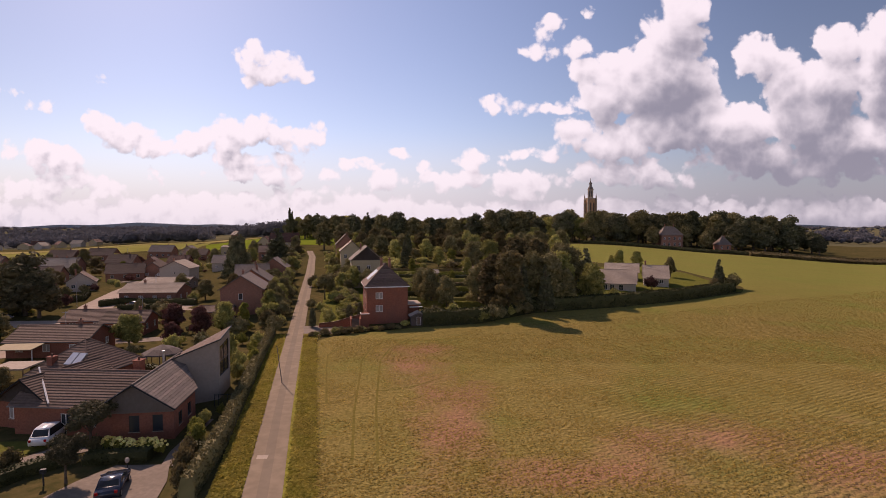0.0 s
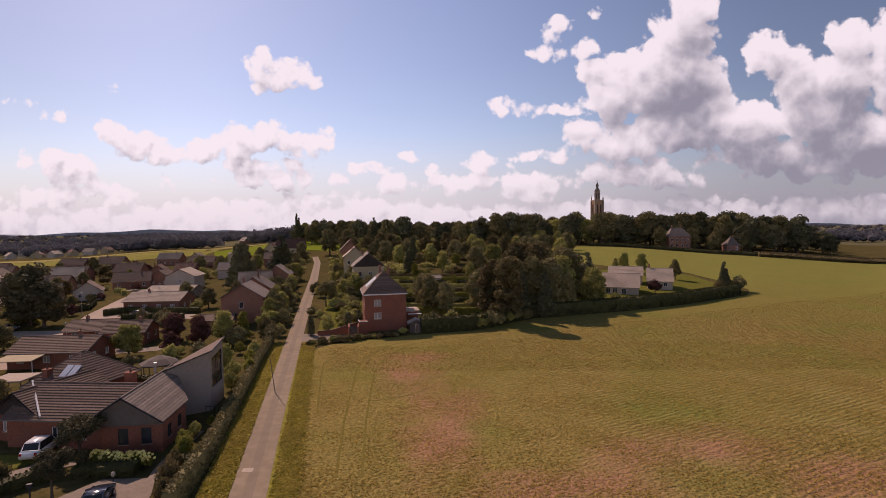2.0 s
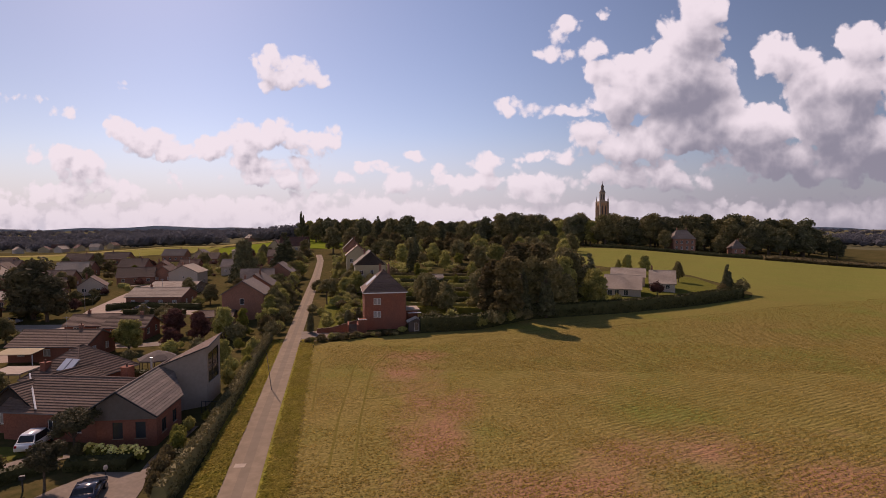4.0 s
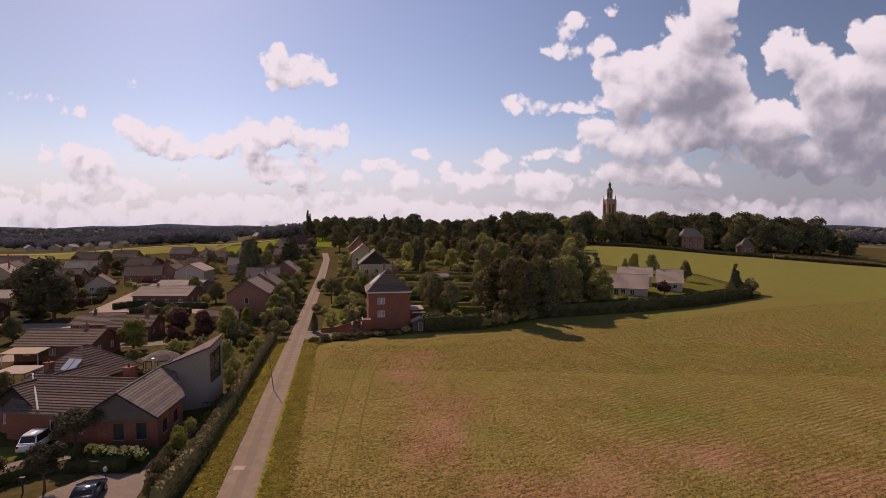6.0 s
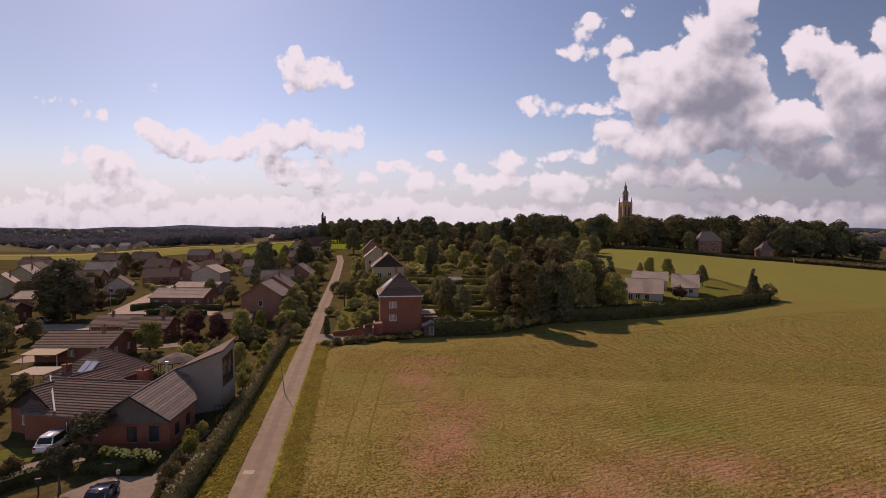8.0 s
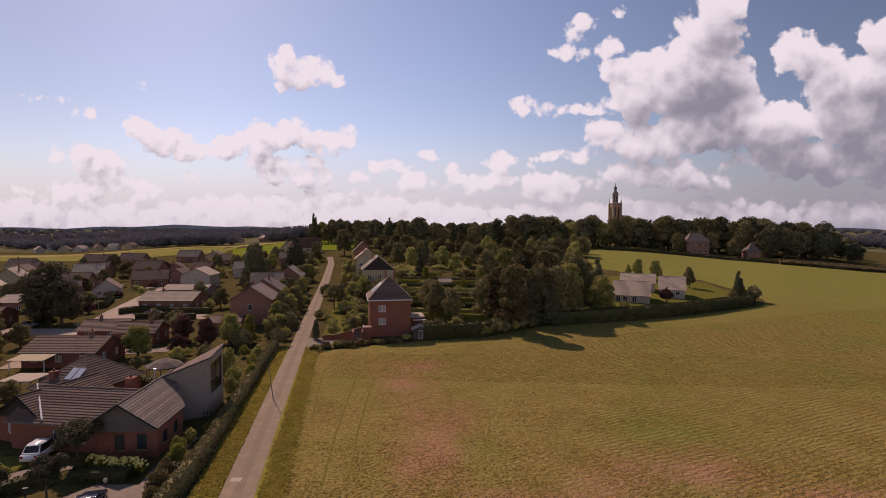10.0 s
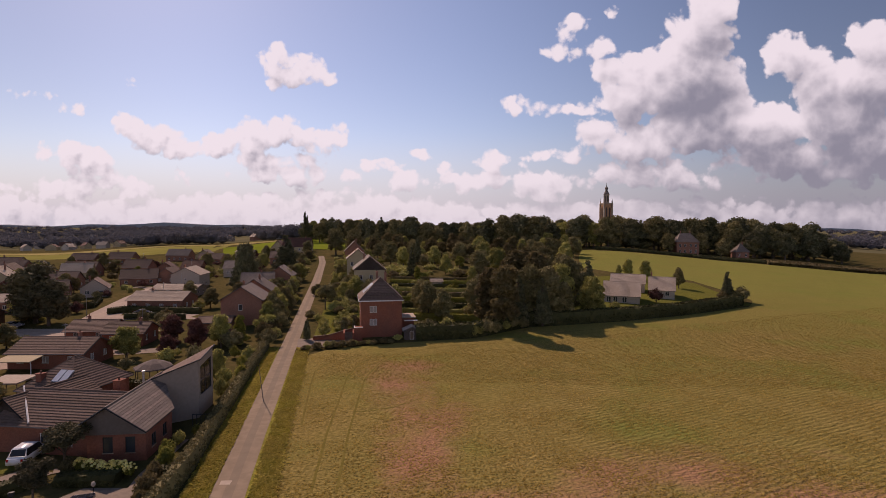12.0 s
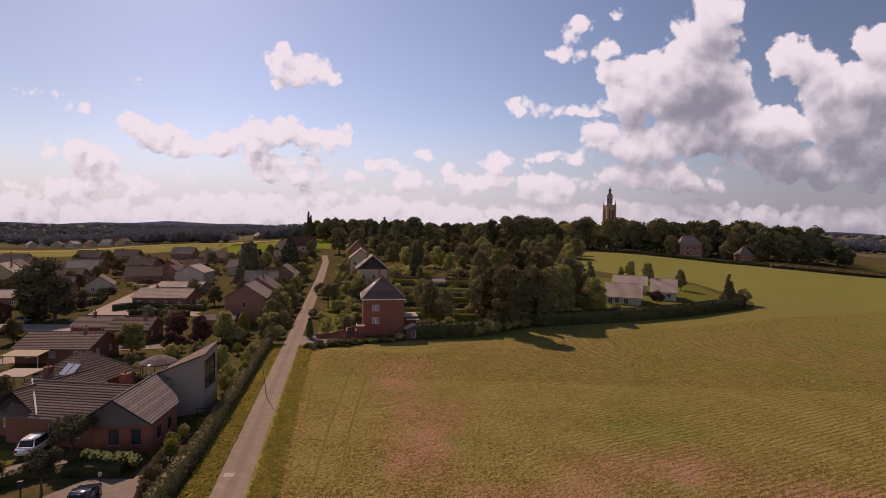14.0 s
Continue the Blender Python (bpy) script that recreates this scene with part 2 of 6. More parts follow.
CREAM = mat("cream_render", (0.426, 0.346, 0.214), (0.466, 0.386, 0.25), 3, 0.9, 0.005, 0.4, (0.378, 0.313, 0.202), 0.4)
WHITE = mat("white_render", (0.462, 0.392, 0.323), (0.503, 0.429, 0.354), 3, 0.85, 0.005, 0.3, (0.405, 0.343, 0.281), 0.4)
GREYR = mat("grey_render", (0.292, 0.246, 0.211), (0.327, 0.277, 0.239), 3, 0.9, 0.005, 0.3, (0.265, 0.221, 0.195), 0.4)
CLADDING = mat("dark_cladding", (0.10, 0.075, 0.065), (0.14, 0.11, 0.095), 4, 0.8, 0.01, 0.6)
TILE = mat("anthracite_tile", (0.141, 0.093, 0.073), (0.197, 0.131, 0.102), 3, 0.8, 0.02, 0.3, (0.160, 0.112, 0.080), 0.6, island=0.10, spec=0.12)
TILE_G = mat("grey_slate", (0.200, 0.160, 0.134), (0.260, 0.207, 0.177), 2, 0.8, 0.02, 0.25, (0.173, 0.139, 0.113), 0.6, island=0.08, spec=0.12)
TILE_L = mat("pale_fibre_slate", (0.412, 0.332, 0.258), (0.492, 0.399, 0.312), 2, 0.8, 0.02, 0.25, (0.354, 0.282, 0.217), 0.6, island=0.05, spec=0.12)
TILE_R = mat("old_red_tile", (0.144, 0.068, 0.048), (0.192, 0.096, 0.068), 3, 0.8, 0.02, 0.3, (0.104, 0.06, 0.048), 0.6, island=0.10)
TRIM = mat("white_trim", (0.70, 0.68, 0.65), (0.76, 0.74, 0.71), 4, 0.5, 0, 0.5)
BOARD = mat("dull_eaves_board", (0.16, 0.14, 0.13), (0.20, 0.175, 0.16), 4, 0.7, 0, 0.5)
WOOD = mat("weathered_wood", (0.17, 0.12, 0.085), (0.24, 0.17, 0.12), 4, 0.85, 0.01, 0.6)
BARK = mat("bark", (0.08, 0.06, 0.045), (0.13, 0.10, 0.075), 6, 0.95, 0.03, 1)
METAL = mat("galvanised_metal", (0.35, 0.35, 0.35), (0.42, 0.42, 0.42), 6, 0.45, 0, 1, metal=0.8)
DARK = mat("dark_plastic", (0.03, 0.03, 0.032), (0.045, 0.045, 0.047), 6, 0.5)
RUBBER = mat("tyre_rubber", (0.02, 0.02, 0.02), (0.03, 0.03, 0.03), 9, 0.9)
CARWHITE = mat("white_car_paint", (0.78, 0.78, 0.78), (0.80, 0.80, 0.80), 2, 0.2, spec=0.5)
CARDARK = mat("dark_blue_car_paint", (0.02, 0.024, 0.04), (0.025, 0.03, 0.05), 2, 0.15, spec=0.6)
CARGREY = mat("grey_car_paint", (0.16, 0.16, 0.17), (0.19, 0.19, 0.2), 2, 0.2, spec=0.5)
LAMP_RED = mat("red_lens", (0.35, 0.01, 0.01), (0.4, 0.02, 0.02), 4, 0.2)
LAMP_CLEAR = mat("clear_lens", (0.6, 0.6, 0.6), (0.65, 0.65, 0.65), 4, 0.1)
STONE = mat("tower_sandstone", (0.36, 0.28, 0.20), (0.44, 0.35, 0.26), 0.8, 0.9, 0.02, 0.15, (0.30, 0.22, 0.16), 0.5)
TBRICK = mat("tower_brick", (0.434, 0.238, 0.124), (0.530, 0.314, 0.174), 0.8, 0.9, 0.02, 0.15, (0.385, 0.226, 0.137), 0.5)
GLASS = mat("window_glass", (0.035, 0.04, 0.045), (0.05, 0.055, 0.06), 0.7, 0.06, spec=0.8)
CURTAIN = mat("curtained_glass", (0.30, 0.27, 0.25), (0.38, 0.35, 0.33), 2.0, 0.12, spec=0.7)
# pale base colour; on the roof panels it stands in for sky sheen
SKYLIGHT = mat("skylight_glass", (0.55, 0.57, 0.60), (0.60, 0.62, 0.65), 2.0, 0.08, spec=0.8)
PANEL = mat("solar_panel", (0.03, 0.035, 0.05), (0.045, 0.05, 0.07), 2.0, 0.1, spec=0.8)


def leaf_mat(name, c1, c2, c3, t=0.3):
    return mat(name, c1, c2, 0.6, 0.75, 0, 0.12, c3, 0.5, island=0.26, spec=0.12, through_light=t)


LEAF = leaf_mat("leaf_green", (0.268, 0.266, 0.082), (0.442, 0.401, 0.117), (0.344, 0.303, 0.100))
LEAF_D = leaf_mat("leaf_dark", (0.176, 0.159, 0.071), (0.261, 0.224, 0.095), (0.219, 0.173, 0.079), 0.2)
LEAF_O = leaf_mat("leaf_olive", (0.117, 0.099, 0.042), (0.179, 0.136, 0.059), (0.139, 0.102, 0.052))
LEAF_Y = leaf_mat("leaf_yellow_green", (0.194, 0.194, 0.039), (0.284, 0.259, 0.058), (0.167, 0.167, 0.039), 0.4)
LEAF_R = leaf_mat("leaf_copper", (0.11, 0.0499, 0.0414), (0.17, 0.0713, 0.0558), (0.0998, 0.0535, 0.0446), 0.2)
LEAF_N = leaf_mat("needles", (0.103, 0.108, 0.057), (0.164, 0.154, 0.077), (0.132, 0.122, 0.064), 0.1)
# far crowns: distance haze is put into the colour, paler and bluer
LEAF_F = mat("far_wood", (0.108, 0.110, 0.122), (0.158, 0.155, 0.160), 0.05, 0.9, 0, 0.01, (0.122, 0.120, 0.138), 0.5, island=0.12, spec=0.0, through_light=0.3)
LEAF_B = leaf_mat("leaf_deep", (0.093, 0.084, 0.044), (0.137, 0.119, 0.061), (0.104, 0.091, 0.050), 0.12)
HEDGE = leaf_mat("hedge_leaf", (0.052, 0.054, 0.02), (0.078, 0.076, 0.028), (0.06, 0.058, 0.022), 0.08)
BLOOM = leaf_mat("cream_bloom", (0.80, 0.68, 0.20), (0.85, 0.78, 0.34), (0.72, 0.62, 0.18), 0.4)


def crop_material():
    """Young crop in drilled rows, with bare reddish soil showing in worn patches and darker wheel lines."""
    m = mat("crop_field", (0.179, 0.136, 0.040), (0.325, 0.241, 0.082), 2.6, 0.95, 0, 0.035, (0.222, 0.191, 0.052), 0.7, spec=0.0)
    nt = m.node_tree
    N, L = nt.nodes, nt.links
    b = N["Principled BSDF"]
    col = b.inputs["Base Color"].links[0].from_socket
    geo = N.new("ShaderNodeNewGeometry")
    sep = N.new("ShaderNodeSeparateXYZ")
    L.new(geo.outputs["Position"], sep.inputs[0])

    def math_(op, a, c=None, clamp=False):
        n = N.new("ShaderNodeMath")
        n.operation, n.use_clamp = op, clamp
        for i, v in enumerate((a, c)):
            if isinstance(v, (int, float)):
                n.inputs[i].default_value = v
            elif v is not None:
                L.new(v, n.inputs[i])
        return n.outputs[0]

    def noise_(scale, detail=4.0):
        n = N.new("ShaderNodeTexNoise")
        n.inputs["Scale"].default_value, n.inputs["Detail"].default_value = scale, detail
        L.new(geo.outputs["Position"], n.inputs["Vector"])
        return n.outputs["Fac"]

    def blend(f, a, c):
        n = N.new("ShaderNodeMix")
        n.data_type = "RGBA"
        L.new(f, n.inputs["Factor"]), L.new(a, n.inputs["A"])
        n.inputs["B"].default_value = (*c, 1)
        return n.outputs["Result"]

    x, y = sep.outputs[0], sep.outputs[1]
    wob = noise_(0.12, 5)
    best = None
    # worn patches: place, half axes, turn
    for cx, cy, rx, ry, a in ((-3.5, 74, 5, 16, 14), (1.5, 55, 4.5, 16, -12), (26, 51, 16, 6, 20), (13, 44, 12, 4, 10), (38, 45, 9, 5, 35), (-4, 88, 6, 5, 0)):
        ca, sa = math.cos(radians(a)), math.sin(radians(a))
        dx, dy = math_("SUBTRACT", x, cx), math_("SUBTRACT", y, cy)
        p = math_("DIVIDE", math_("ADD", math_("MULTIPLY", dx, ca), math_("MULTIPLY", dy, sa)), rx)
        q = math_("DIVIDE", math_("SUBTRACT", math_("MULTIPLY", dy, ca), math_("MULTIPLY", dx, sa)), ry)
        r = math_("SUBTRACT", 1.0, math_("SQRT", math_("ADD", math_("MULTIPLY", p, p), math_("MULTIPLY", q, q))))
        best = r if best is None else math_("MAXIMUM", best, r)
    worn = math_("ADD", math_("ADD", best, math_("MULTIPLY", math_("SUBTRACT", wob, 0.5), 2.2)), math_("MULTIPLY", math_("SUBTRACT", noise_(0.9), 0.5), 0.9))
    f = math_("MULTIPLY", math_("ADD", worn, 0.12), 1.1, True)
    col = blend(f, col, (0.33, 0.185, 0.10))
    green = math_("MULTIPLY", math_("SUBTRACT", noise_(0.05, 3), 0.52), 4.0, True)
    col = blend(green, col, (0.17, 0.195, 0.042))
    # farther off the crop stands closer and greener
    far = math_("DIVIDE", math_("SUBTRACT", y, 115.0), 80.0, True)
    col = blend(math_("MULTIPLY", far, 0.75), col, (0.215, 0.225, 0.055))
    # drilled rows along the hedge
    rows = math_("SINE", math_("MULTIPLY", math_("ADD", math_("ADD", math_("MULTIPLY", x, -0.45), math_("MULTIPLY", y, 0.893)), math_("MULTIPLY", noise_(0.5, 5), 0.7)), 8.4))
    wide = math_("SINE", math_("MULTIPLY", math_("ADD", math_("ADD", math_("MULTIPLY", x, -0.45), math_("MULTIPLY", y, 0.893)), math_("MULTIPLY", noise_(0.05), 3.0)), 0.9))
    drilled = math_("DIVIDE", math_("ADD", math_("ADD", x, math_("MULTIPLY", y, 0.3)), -18.0), 26.0, True)
    drilled = math_("MULTIPLY", drilled, math_("MULTIPLY", noise_(0.11, 3), 1.7))
    dark = math_("MULTIPLY", math_("MULTIPLY", math_("MULTIPLY", math_("ADD", rows, 0.3), drilled), noise_(1.3)), 0.5, True)
    col = blend(dark, col, (0.11, 0.105, 0.03))
    col = blend(math_("MULTIPLY", math_("SUBTRACT", wide, 0.6), 0.25, True), col, (0.24, 0.19, 0.075))
    L.new(col, b.inputs["Base Color"])
    bp = N.new("ShaderNodeBump")
    bp.inputs["Distance"].default_value = 0.3
    L.new(math_("ADD", math_("MULTIPLY", math_("MULTIPLY", rows, drilled), 0.11), math_("ADD", math_("MULTIPLY", noise_(1.5, 3), 0.55), noise_(3.2, 8))), bp.inputs["Height"])
    L.new(bp.outputs[0], b.inputs["Normal"])
    return m


CROP = crop_material()
TRACK = mat("wheel_track", (0.140, 0.109, 0.027), (0.211, 0.157, 0.044), 1.6, 0.95, 0.1, 0.1, (0.144, 0.126, 0.030), 0.7, spec=0.0)

# ---- lie of the land: heights over a fan of directions and distances ----
FAN = [-1.2, -0.87, -0.5, -0.26, 0.0, 0.3, 0.55, 0.85, 1.2]
AWAY = [0, 60, 100, 150, 220, 320, 450, 700, 1500, 4000]
LIE = ((0, 0, 0, 0, 0, 0, -2, -8, -8, 8), (0, 0, 0, 0, 0, 0, -2, -8, -10, 2), (0, 0, 0, .3, 1, 2, 6, 3, -2, 8), (0, 0, .5, 2.2, 4.8, 9, 13, 14, 4, 10),
       (0, 0, .5, 2.2, 4.2, 7.5, 11, 14, 8, 10), (0, 0, .3, 2, 4.5, 8.3, 11.5, 14, 8, 10), (0, 0, .2, 1.5, 3, 5.3, 6.5, 6, 0, 12), (0, 0, 0, .3, .6, 1.2, 0, -4, -6, 8),
       (0, 0, 0, 0, 0, 0, 0, -4, -6, 8))


def step(v, marks):
    for i in range(len(marks) - 2):
        if v < marks[i + 1]:
            break
    else:
        i = len(marks) - 2
    return i, min(1, max(0, (v - marks[i]) / (marks[i + 1] - marks[i])))


def gz(x, y):
    i, a = step(min(1.2, max(-1.2, x / max(y, 40))), FAN)
    j, b = step(y, AWAY)
    a = a * a * (3 - 2 * a)
    return (LIE[i][j] * (1 - b) + LIE[i][j + 1] * b) * (1 - a) + (LIE[i + 1][j] * (1 - b) + LIE[i + 1][j + 1] * b) * a


# ---- builders ----
def mesh_ob(name, verts, faces, material, parent=None, label="", smooth=False):
    me = bpy.data.meshes.new(name)
    me.from_pydata(verts, [], faces)
    me.materials.append(material)
    if smooth:
        me.polygons.foreach_set("use_smooth", [True] * len(me.polygons))
    me.update()
    ob = new(name, me)
    if parent:
        ob.parent = parent
    if label:
        ob["label"] = label
    return ob


def part(name, bm, material, parent=None, label="", smooth=False):
    me = bpy.data.meshes.new(name)
    bmesh.ops.recalc_face_normals(bm, faces=bm.faces)
    bm.to_mesh(me)
    bm.free()
    me.materials.append(material)
    if smooth:
        me.polygons.foreach_set("use_smooth", [True] * len(me.polygons))
    ob = new(name, me)
    if parent:
        ob.parent = parent
    if label:
        ob["label"] = label
    return ob


def thing(name, m, label, category, group=""):
    e = new(name)
    e.matrix_world = m
    return tagged(e, label, category, group)


def box(bm, x0, x1, y0, y1, z0, z1, bevel=0.0, m=None):
    vs = [bm.verts.new((x, y, z)) for x in (x0, x1) for y in (y0, y1) for z in (z0, z1)]
    fs = [bm.faces.new([vs[i] for i in q]) for q in ((0, 1, 3, 2), (4, 6, 7, 5), (0, 4, 5, 1), (2, 3, 7, 6), (0, 2, 6, 4), (1, 5, 7, 3))]
    if bevel:
        out = bmesh.ops.bevel(bm, geom=list({e for f in fs for e in f.edges}), offset=bevel, segments=2, affect="EDGES")
        vs = list({v for f in out["faces"] for v in f.verts} | {v for v in vs if v.is_valid})
    if m:
        bmesh.ops.transform(bm, matrix=m, verts=[v for v in vs if v.is_valid])
    return bm


def boxed(*a, **k):
    return box(bmesh.new(), *a, **k)


def lathe(bm, profile, n=12, x=0, y=0, rot=0.0):
    """A turned solid from (radius, height) pairs."""
    rings = []
    for r, z in profile:
        rings.append([bm.verts.new((x + r * math.cos(rot + 2 * math.pi * i / n), y + r * math.sin(rot + 2 * math.pi * i / n), z)) for i in range(n)])
    for a, b in zip(rings, rings[1:]):
        for i in range(n):
            bm.faces.new((a[i], a[(i + 1) % n], b[(i + 1) % n], b[i]))
    bm.faces.new(rings[0][::-1]), bm.faces.new(rings[-1])
    return bm


def chain(points, n):
    """n + 1 places spread evenly along a polyline."""
    pts = [Vector(p) for p in points]
    acc = [0.0]
    for a, b in zip(pts, pts[1:]):
        acc.append(acc[-1] + (b - a).length)
    out = []
    for k in range(n + 1):
        i, f = step(acc[-1] * k / n, acc)
        out.append(pts[i].lerp(pts[i + 1], f))
    return out


def ruled(name, left, right, n, m, lift, material, label, category, kind="structure", even=True):
    """A sheet on the ground between two lines."""
    A, B = (chain(left, n), chain(right, n)) if even else (left, right)
    verts, faces = [], []
    for a, b in zip(A, B):
        for j in range(m + 1):
            p = Vector(a).lerp(Vector(b), j / m)
            verts.append((p.x, p.y, gz(p.x, p.y) + lift))
    for i in range(len(A) - 1):
        for j in range(m):
            k = i * (m + 1) + j
            faces.append((k, k + 1, k + m + 2, k + m + 1))
    return tagged(mesh_ob(name, verts, faces, material, smooth=True), label, category, kind=kind)


def lane(name, points, width, n, lift, material, label, category):
    P = chain(points, n)
    left, right = [], []
    for i, p in enumerate(P):
        d = (P[min(i + 1, n)] - P[max(i - 1, 0)]).normalized()
        left.append(p + Vector((-d.y, d.x)) * width / 2), right.append(p + Vector((d.y, -d.x)) * width / 2)
    return ruled(name, left, right, n, 4, lift, material, label, category, even=False)


def slope(bm, p0, p1, q1, q0, n, thick=0.05, drop=0.055, only=None):
    """Courses of tiles from the eave p0-p1 up to the ridge q0-q1, each overlapping the one below; only: one course by itself."""
    p0, p1, q0, q1 = map(Vector, (p0, p1, q0, q1))
    nrm = (p1 - p0).cross(q0 - p0)
    nrm.normalize()
    if nrm.z < 0:
        nrm = -nrm
    near, far = [p0], [p1]
    for k in range(n) if only is None else (only,):
        for f, up in ((k / n, thick + drop), ((k + 1) / n * 0.9999, thick)):
            near.append(p0.lerp(q0, f) + nrm * up), far.append(p1.lerp(q1, f) + nrm * up)
    if only is None:
        near.append(q0 - nrm * 0.05), far.append(q1 - nrm * 0.05)
        near[0], far[0] = p0 - nrm * 0.05, p1 - nrm * 0.05
    else:
        near[0], far[0] = p0.lerp(q0, only / n), p1.lerp(q1, only / n)
    A, B = [bm.verts.new(c) for c in near], [bm.verts.new(c) for c in far]
    m = len(A) if only is None else len(A) - 1
    for i in range(m):
        j = (i + 1) % len(A)
        bm.faces.new((A[i], B[i], B[j], A[j]))
    return bm


def tiled(parent, p0, p1, q1, q0, n, material, split=False):
    """A roof slope; split: every course a piece of its own on a plain deck."""
    if not split:
        return part("roof_slope", slope(bmesh.new(), p0, p1, q1, q0, n), material, parent)
    deck = part("roof_slope", slope(bmesh.new(), p0, p1, q1, q0, 1, 0.02, 0.0), material, parent)
    for k in range(n):
        part("tile_course", slope(bmesh.new(), p0, p1, q1, q0, n, only=k), material, deck)
    return deck


def bar(bm, a, b, r, n=6):
    a, b = Vector(a), Vector(b)
    d = (b - a)
    m = Matrix.Translation((a + b) / 2) @ d.to_track_quat("Z", "Y").to_matrix().to_4x4()
    bmesh.ops.create_cone(bm, cap_ends=True, segments=n, radius1=r, radius2=r, depth=d.length, matrix=m)
    return bm


SIDES = {"f": (1, 0), "b": (-1, 0), "l": (0, -1), "r": (0, 1)}


def walls(parent, w, d, h, openings, material, name="wall", z0=-0.6, glass=None, gable=None, rise=0.0, frame_mat=None):
    """Four walls with openings cut through and reveals; windows with frame and panes. openings: side, middle, sill, width, height."""
    bm = bmesh.new()
    at = {"f": lambda u, z, k: (u, -d / 2 + k, z), "b": lambda u, z, k: (-u, d / 2 - k, z), "l": lambda u, z, k: (-w / 2 + k, -u, z), "r": lambda u, z, k: (w / 2 - k, u, z)}
    for s, f in at.items():
        half = (w if s in "fb" else d) / 2
        ops = [(u - a / 2, u + a / 2, z, z + b) for (t, u, z, a, b, *_) in openings if t == s]
        us = sorted({-half, half, *[o[0] for o in ops], *[o[1] for o in ops]})
        zs = sorted({z0, h, *[o[2] for o in ops], *[o[3] for o in ops]})
        for u0, u1 in zip(us, us[1:]):
            for c0, c1 in zip(zs, zs[1:]):
                if any(o[0] < (u0 + u1) / 2 < o[1] and o[2] < (c0 + c1) / 2 < o[3] for o in ops):
                    continue
                bm.faces.new([bm.verts.new(f(*p, 0)) for p in ((u0, c0), (u1, c0), (u1, c1), (u0, c1))])
        for u0, u1, c0, c1 in ops:
            ring = ((u0, c0), (u1, c0), (u1, c1), (u0, c1))
            for p, q in zip(ring, ring[1:] + ring[:1]):
                bm.faces.new([bm.verts.new(f(*p, 0)), bm.verts.new(f(*q, 0)), bm.verts.new(f(*q, 0.16)), bm.verts.new(f(*p, 0.16))])
    if gable == "y":
        for y, k in ((-d / 2, 1), (d / 2, -1)):
            bm.faces.new([bm.verts.new(c) for c in ((-w / 2, y, h), (w / 2, y, h), (0, y, h + rise))][::k])
    if gable == "x":
        for x, k in ((-w / 2, -1), (w / 2, 1)):
            bm.faces.new([bm.verts.new(c) for c in ((x, -d / 2, h), (x, d / 2, h), (x, 0, h + rise))][::k])
    part(name, bm, material, parent)
    for t, u, z, a, b, *what in openings:
        f = at[t]
        door = what and what[0] == "door"
        nm = "door" if door else "window"
        bm = bmesh.new()
        e = 0.07

        def slab(u0, u1, c0, c1, k0, k1):
            lo, hi = f(u0, c0, k0), f(u1, c1, k1)
            box(bm, *(v for p in zip(map(min, lo, hi), map(max, lo, hi)) for v in p))
        for r in ((u - a / 2, u - a / 2 + e, z, z + b), (u + a / 2 - e, u + a / 2, z, z + b), (u - a / 2 + e, u + a / 2 - e, z, z + e), (u - a / 2 + e, u + a / 2 - e, z + b - e, z + b)):
            slab(*r, 0.06, 0.13)
        if a > 1.0 and not door:
            slab(u - e / 2, u + e / 2, z + e, z + b - e, 0.06, 0.13)
        win = part(nm, bm, frame_mat or TRIM, parent, "white framed" if not frame_mat else "dark framed")
        bm = bmesh.new()
        slab(u - a / 2 + e, u + a / 2 - e, z + e, z + b - e, 0.10, 0.12)
        part("door_leaf" if door else "pane", bm, WOOD if door else (glass or GLASS), win)
        if not door:
            bm = bmesh.new()
            slab(u - a / 2 - 0.06, u + a / 2 + 0.06, z - 0.07, z - 0.004, -0.05, 0.16)
            part("sill", bm, STONE, win)


def chimney(parent, x, y, z0, z1, s=0.5, material=None):
    bm = box(bmesh.new(), x - s / 2, x + s / 2, y - s / 2, y + s / 2, z0, z1 - 0.12)
    box(bm, x - s / 2 - 0.07, x + s / 2 + 0.07, y - s / 2 - 0.07, y + s / 2 + 0.07, z1 - 0.115, z1)
    c = part("chimney", bm, material or BRICK2, parent)
    bm = bmesh.new()
    lathe(bm, [(0.12, z1 + 0.003), (0.1, z1 + 0.35)], 8, x, y)
    part("chimney_pot", bm, TILE_R, c)


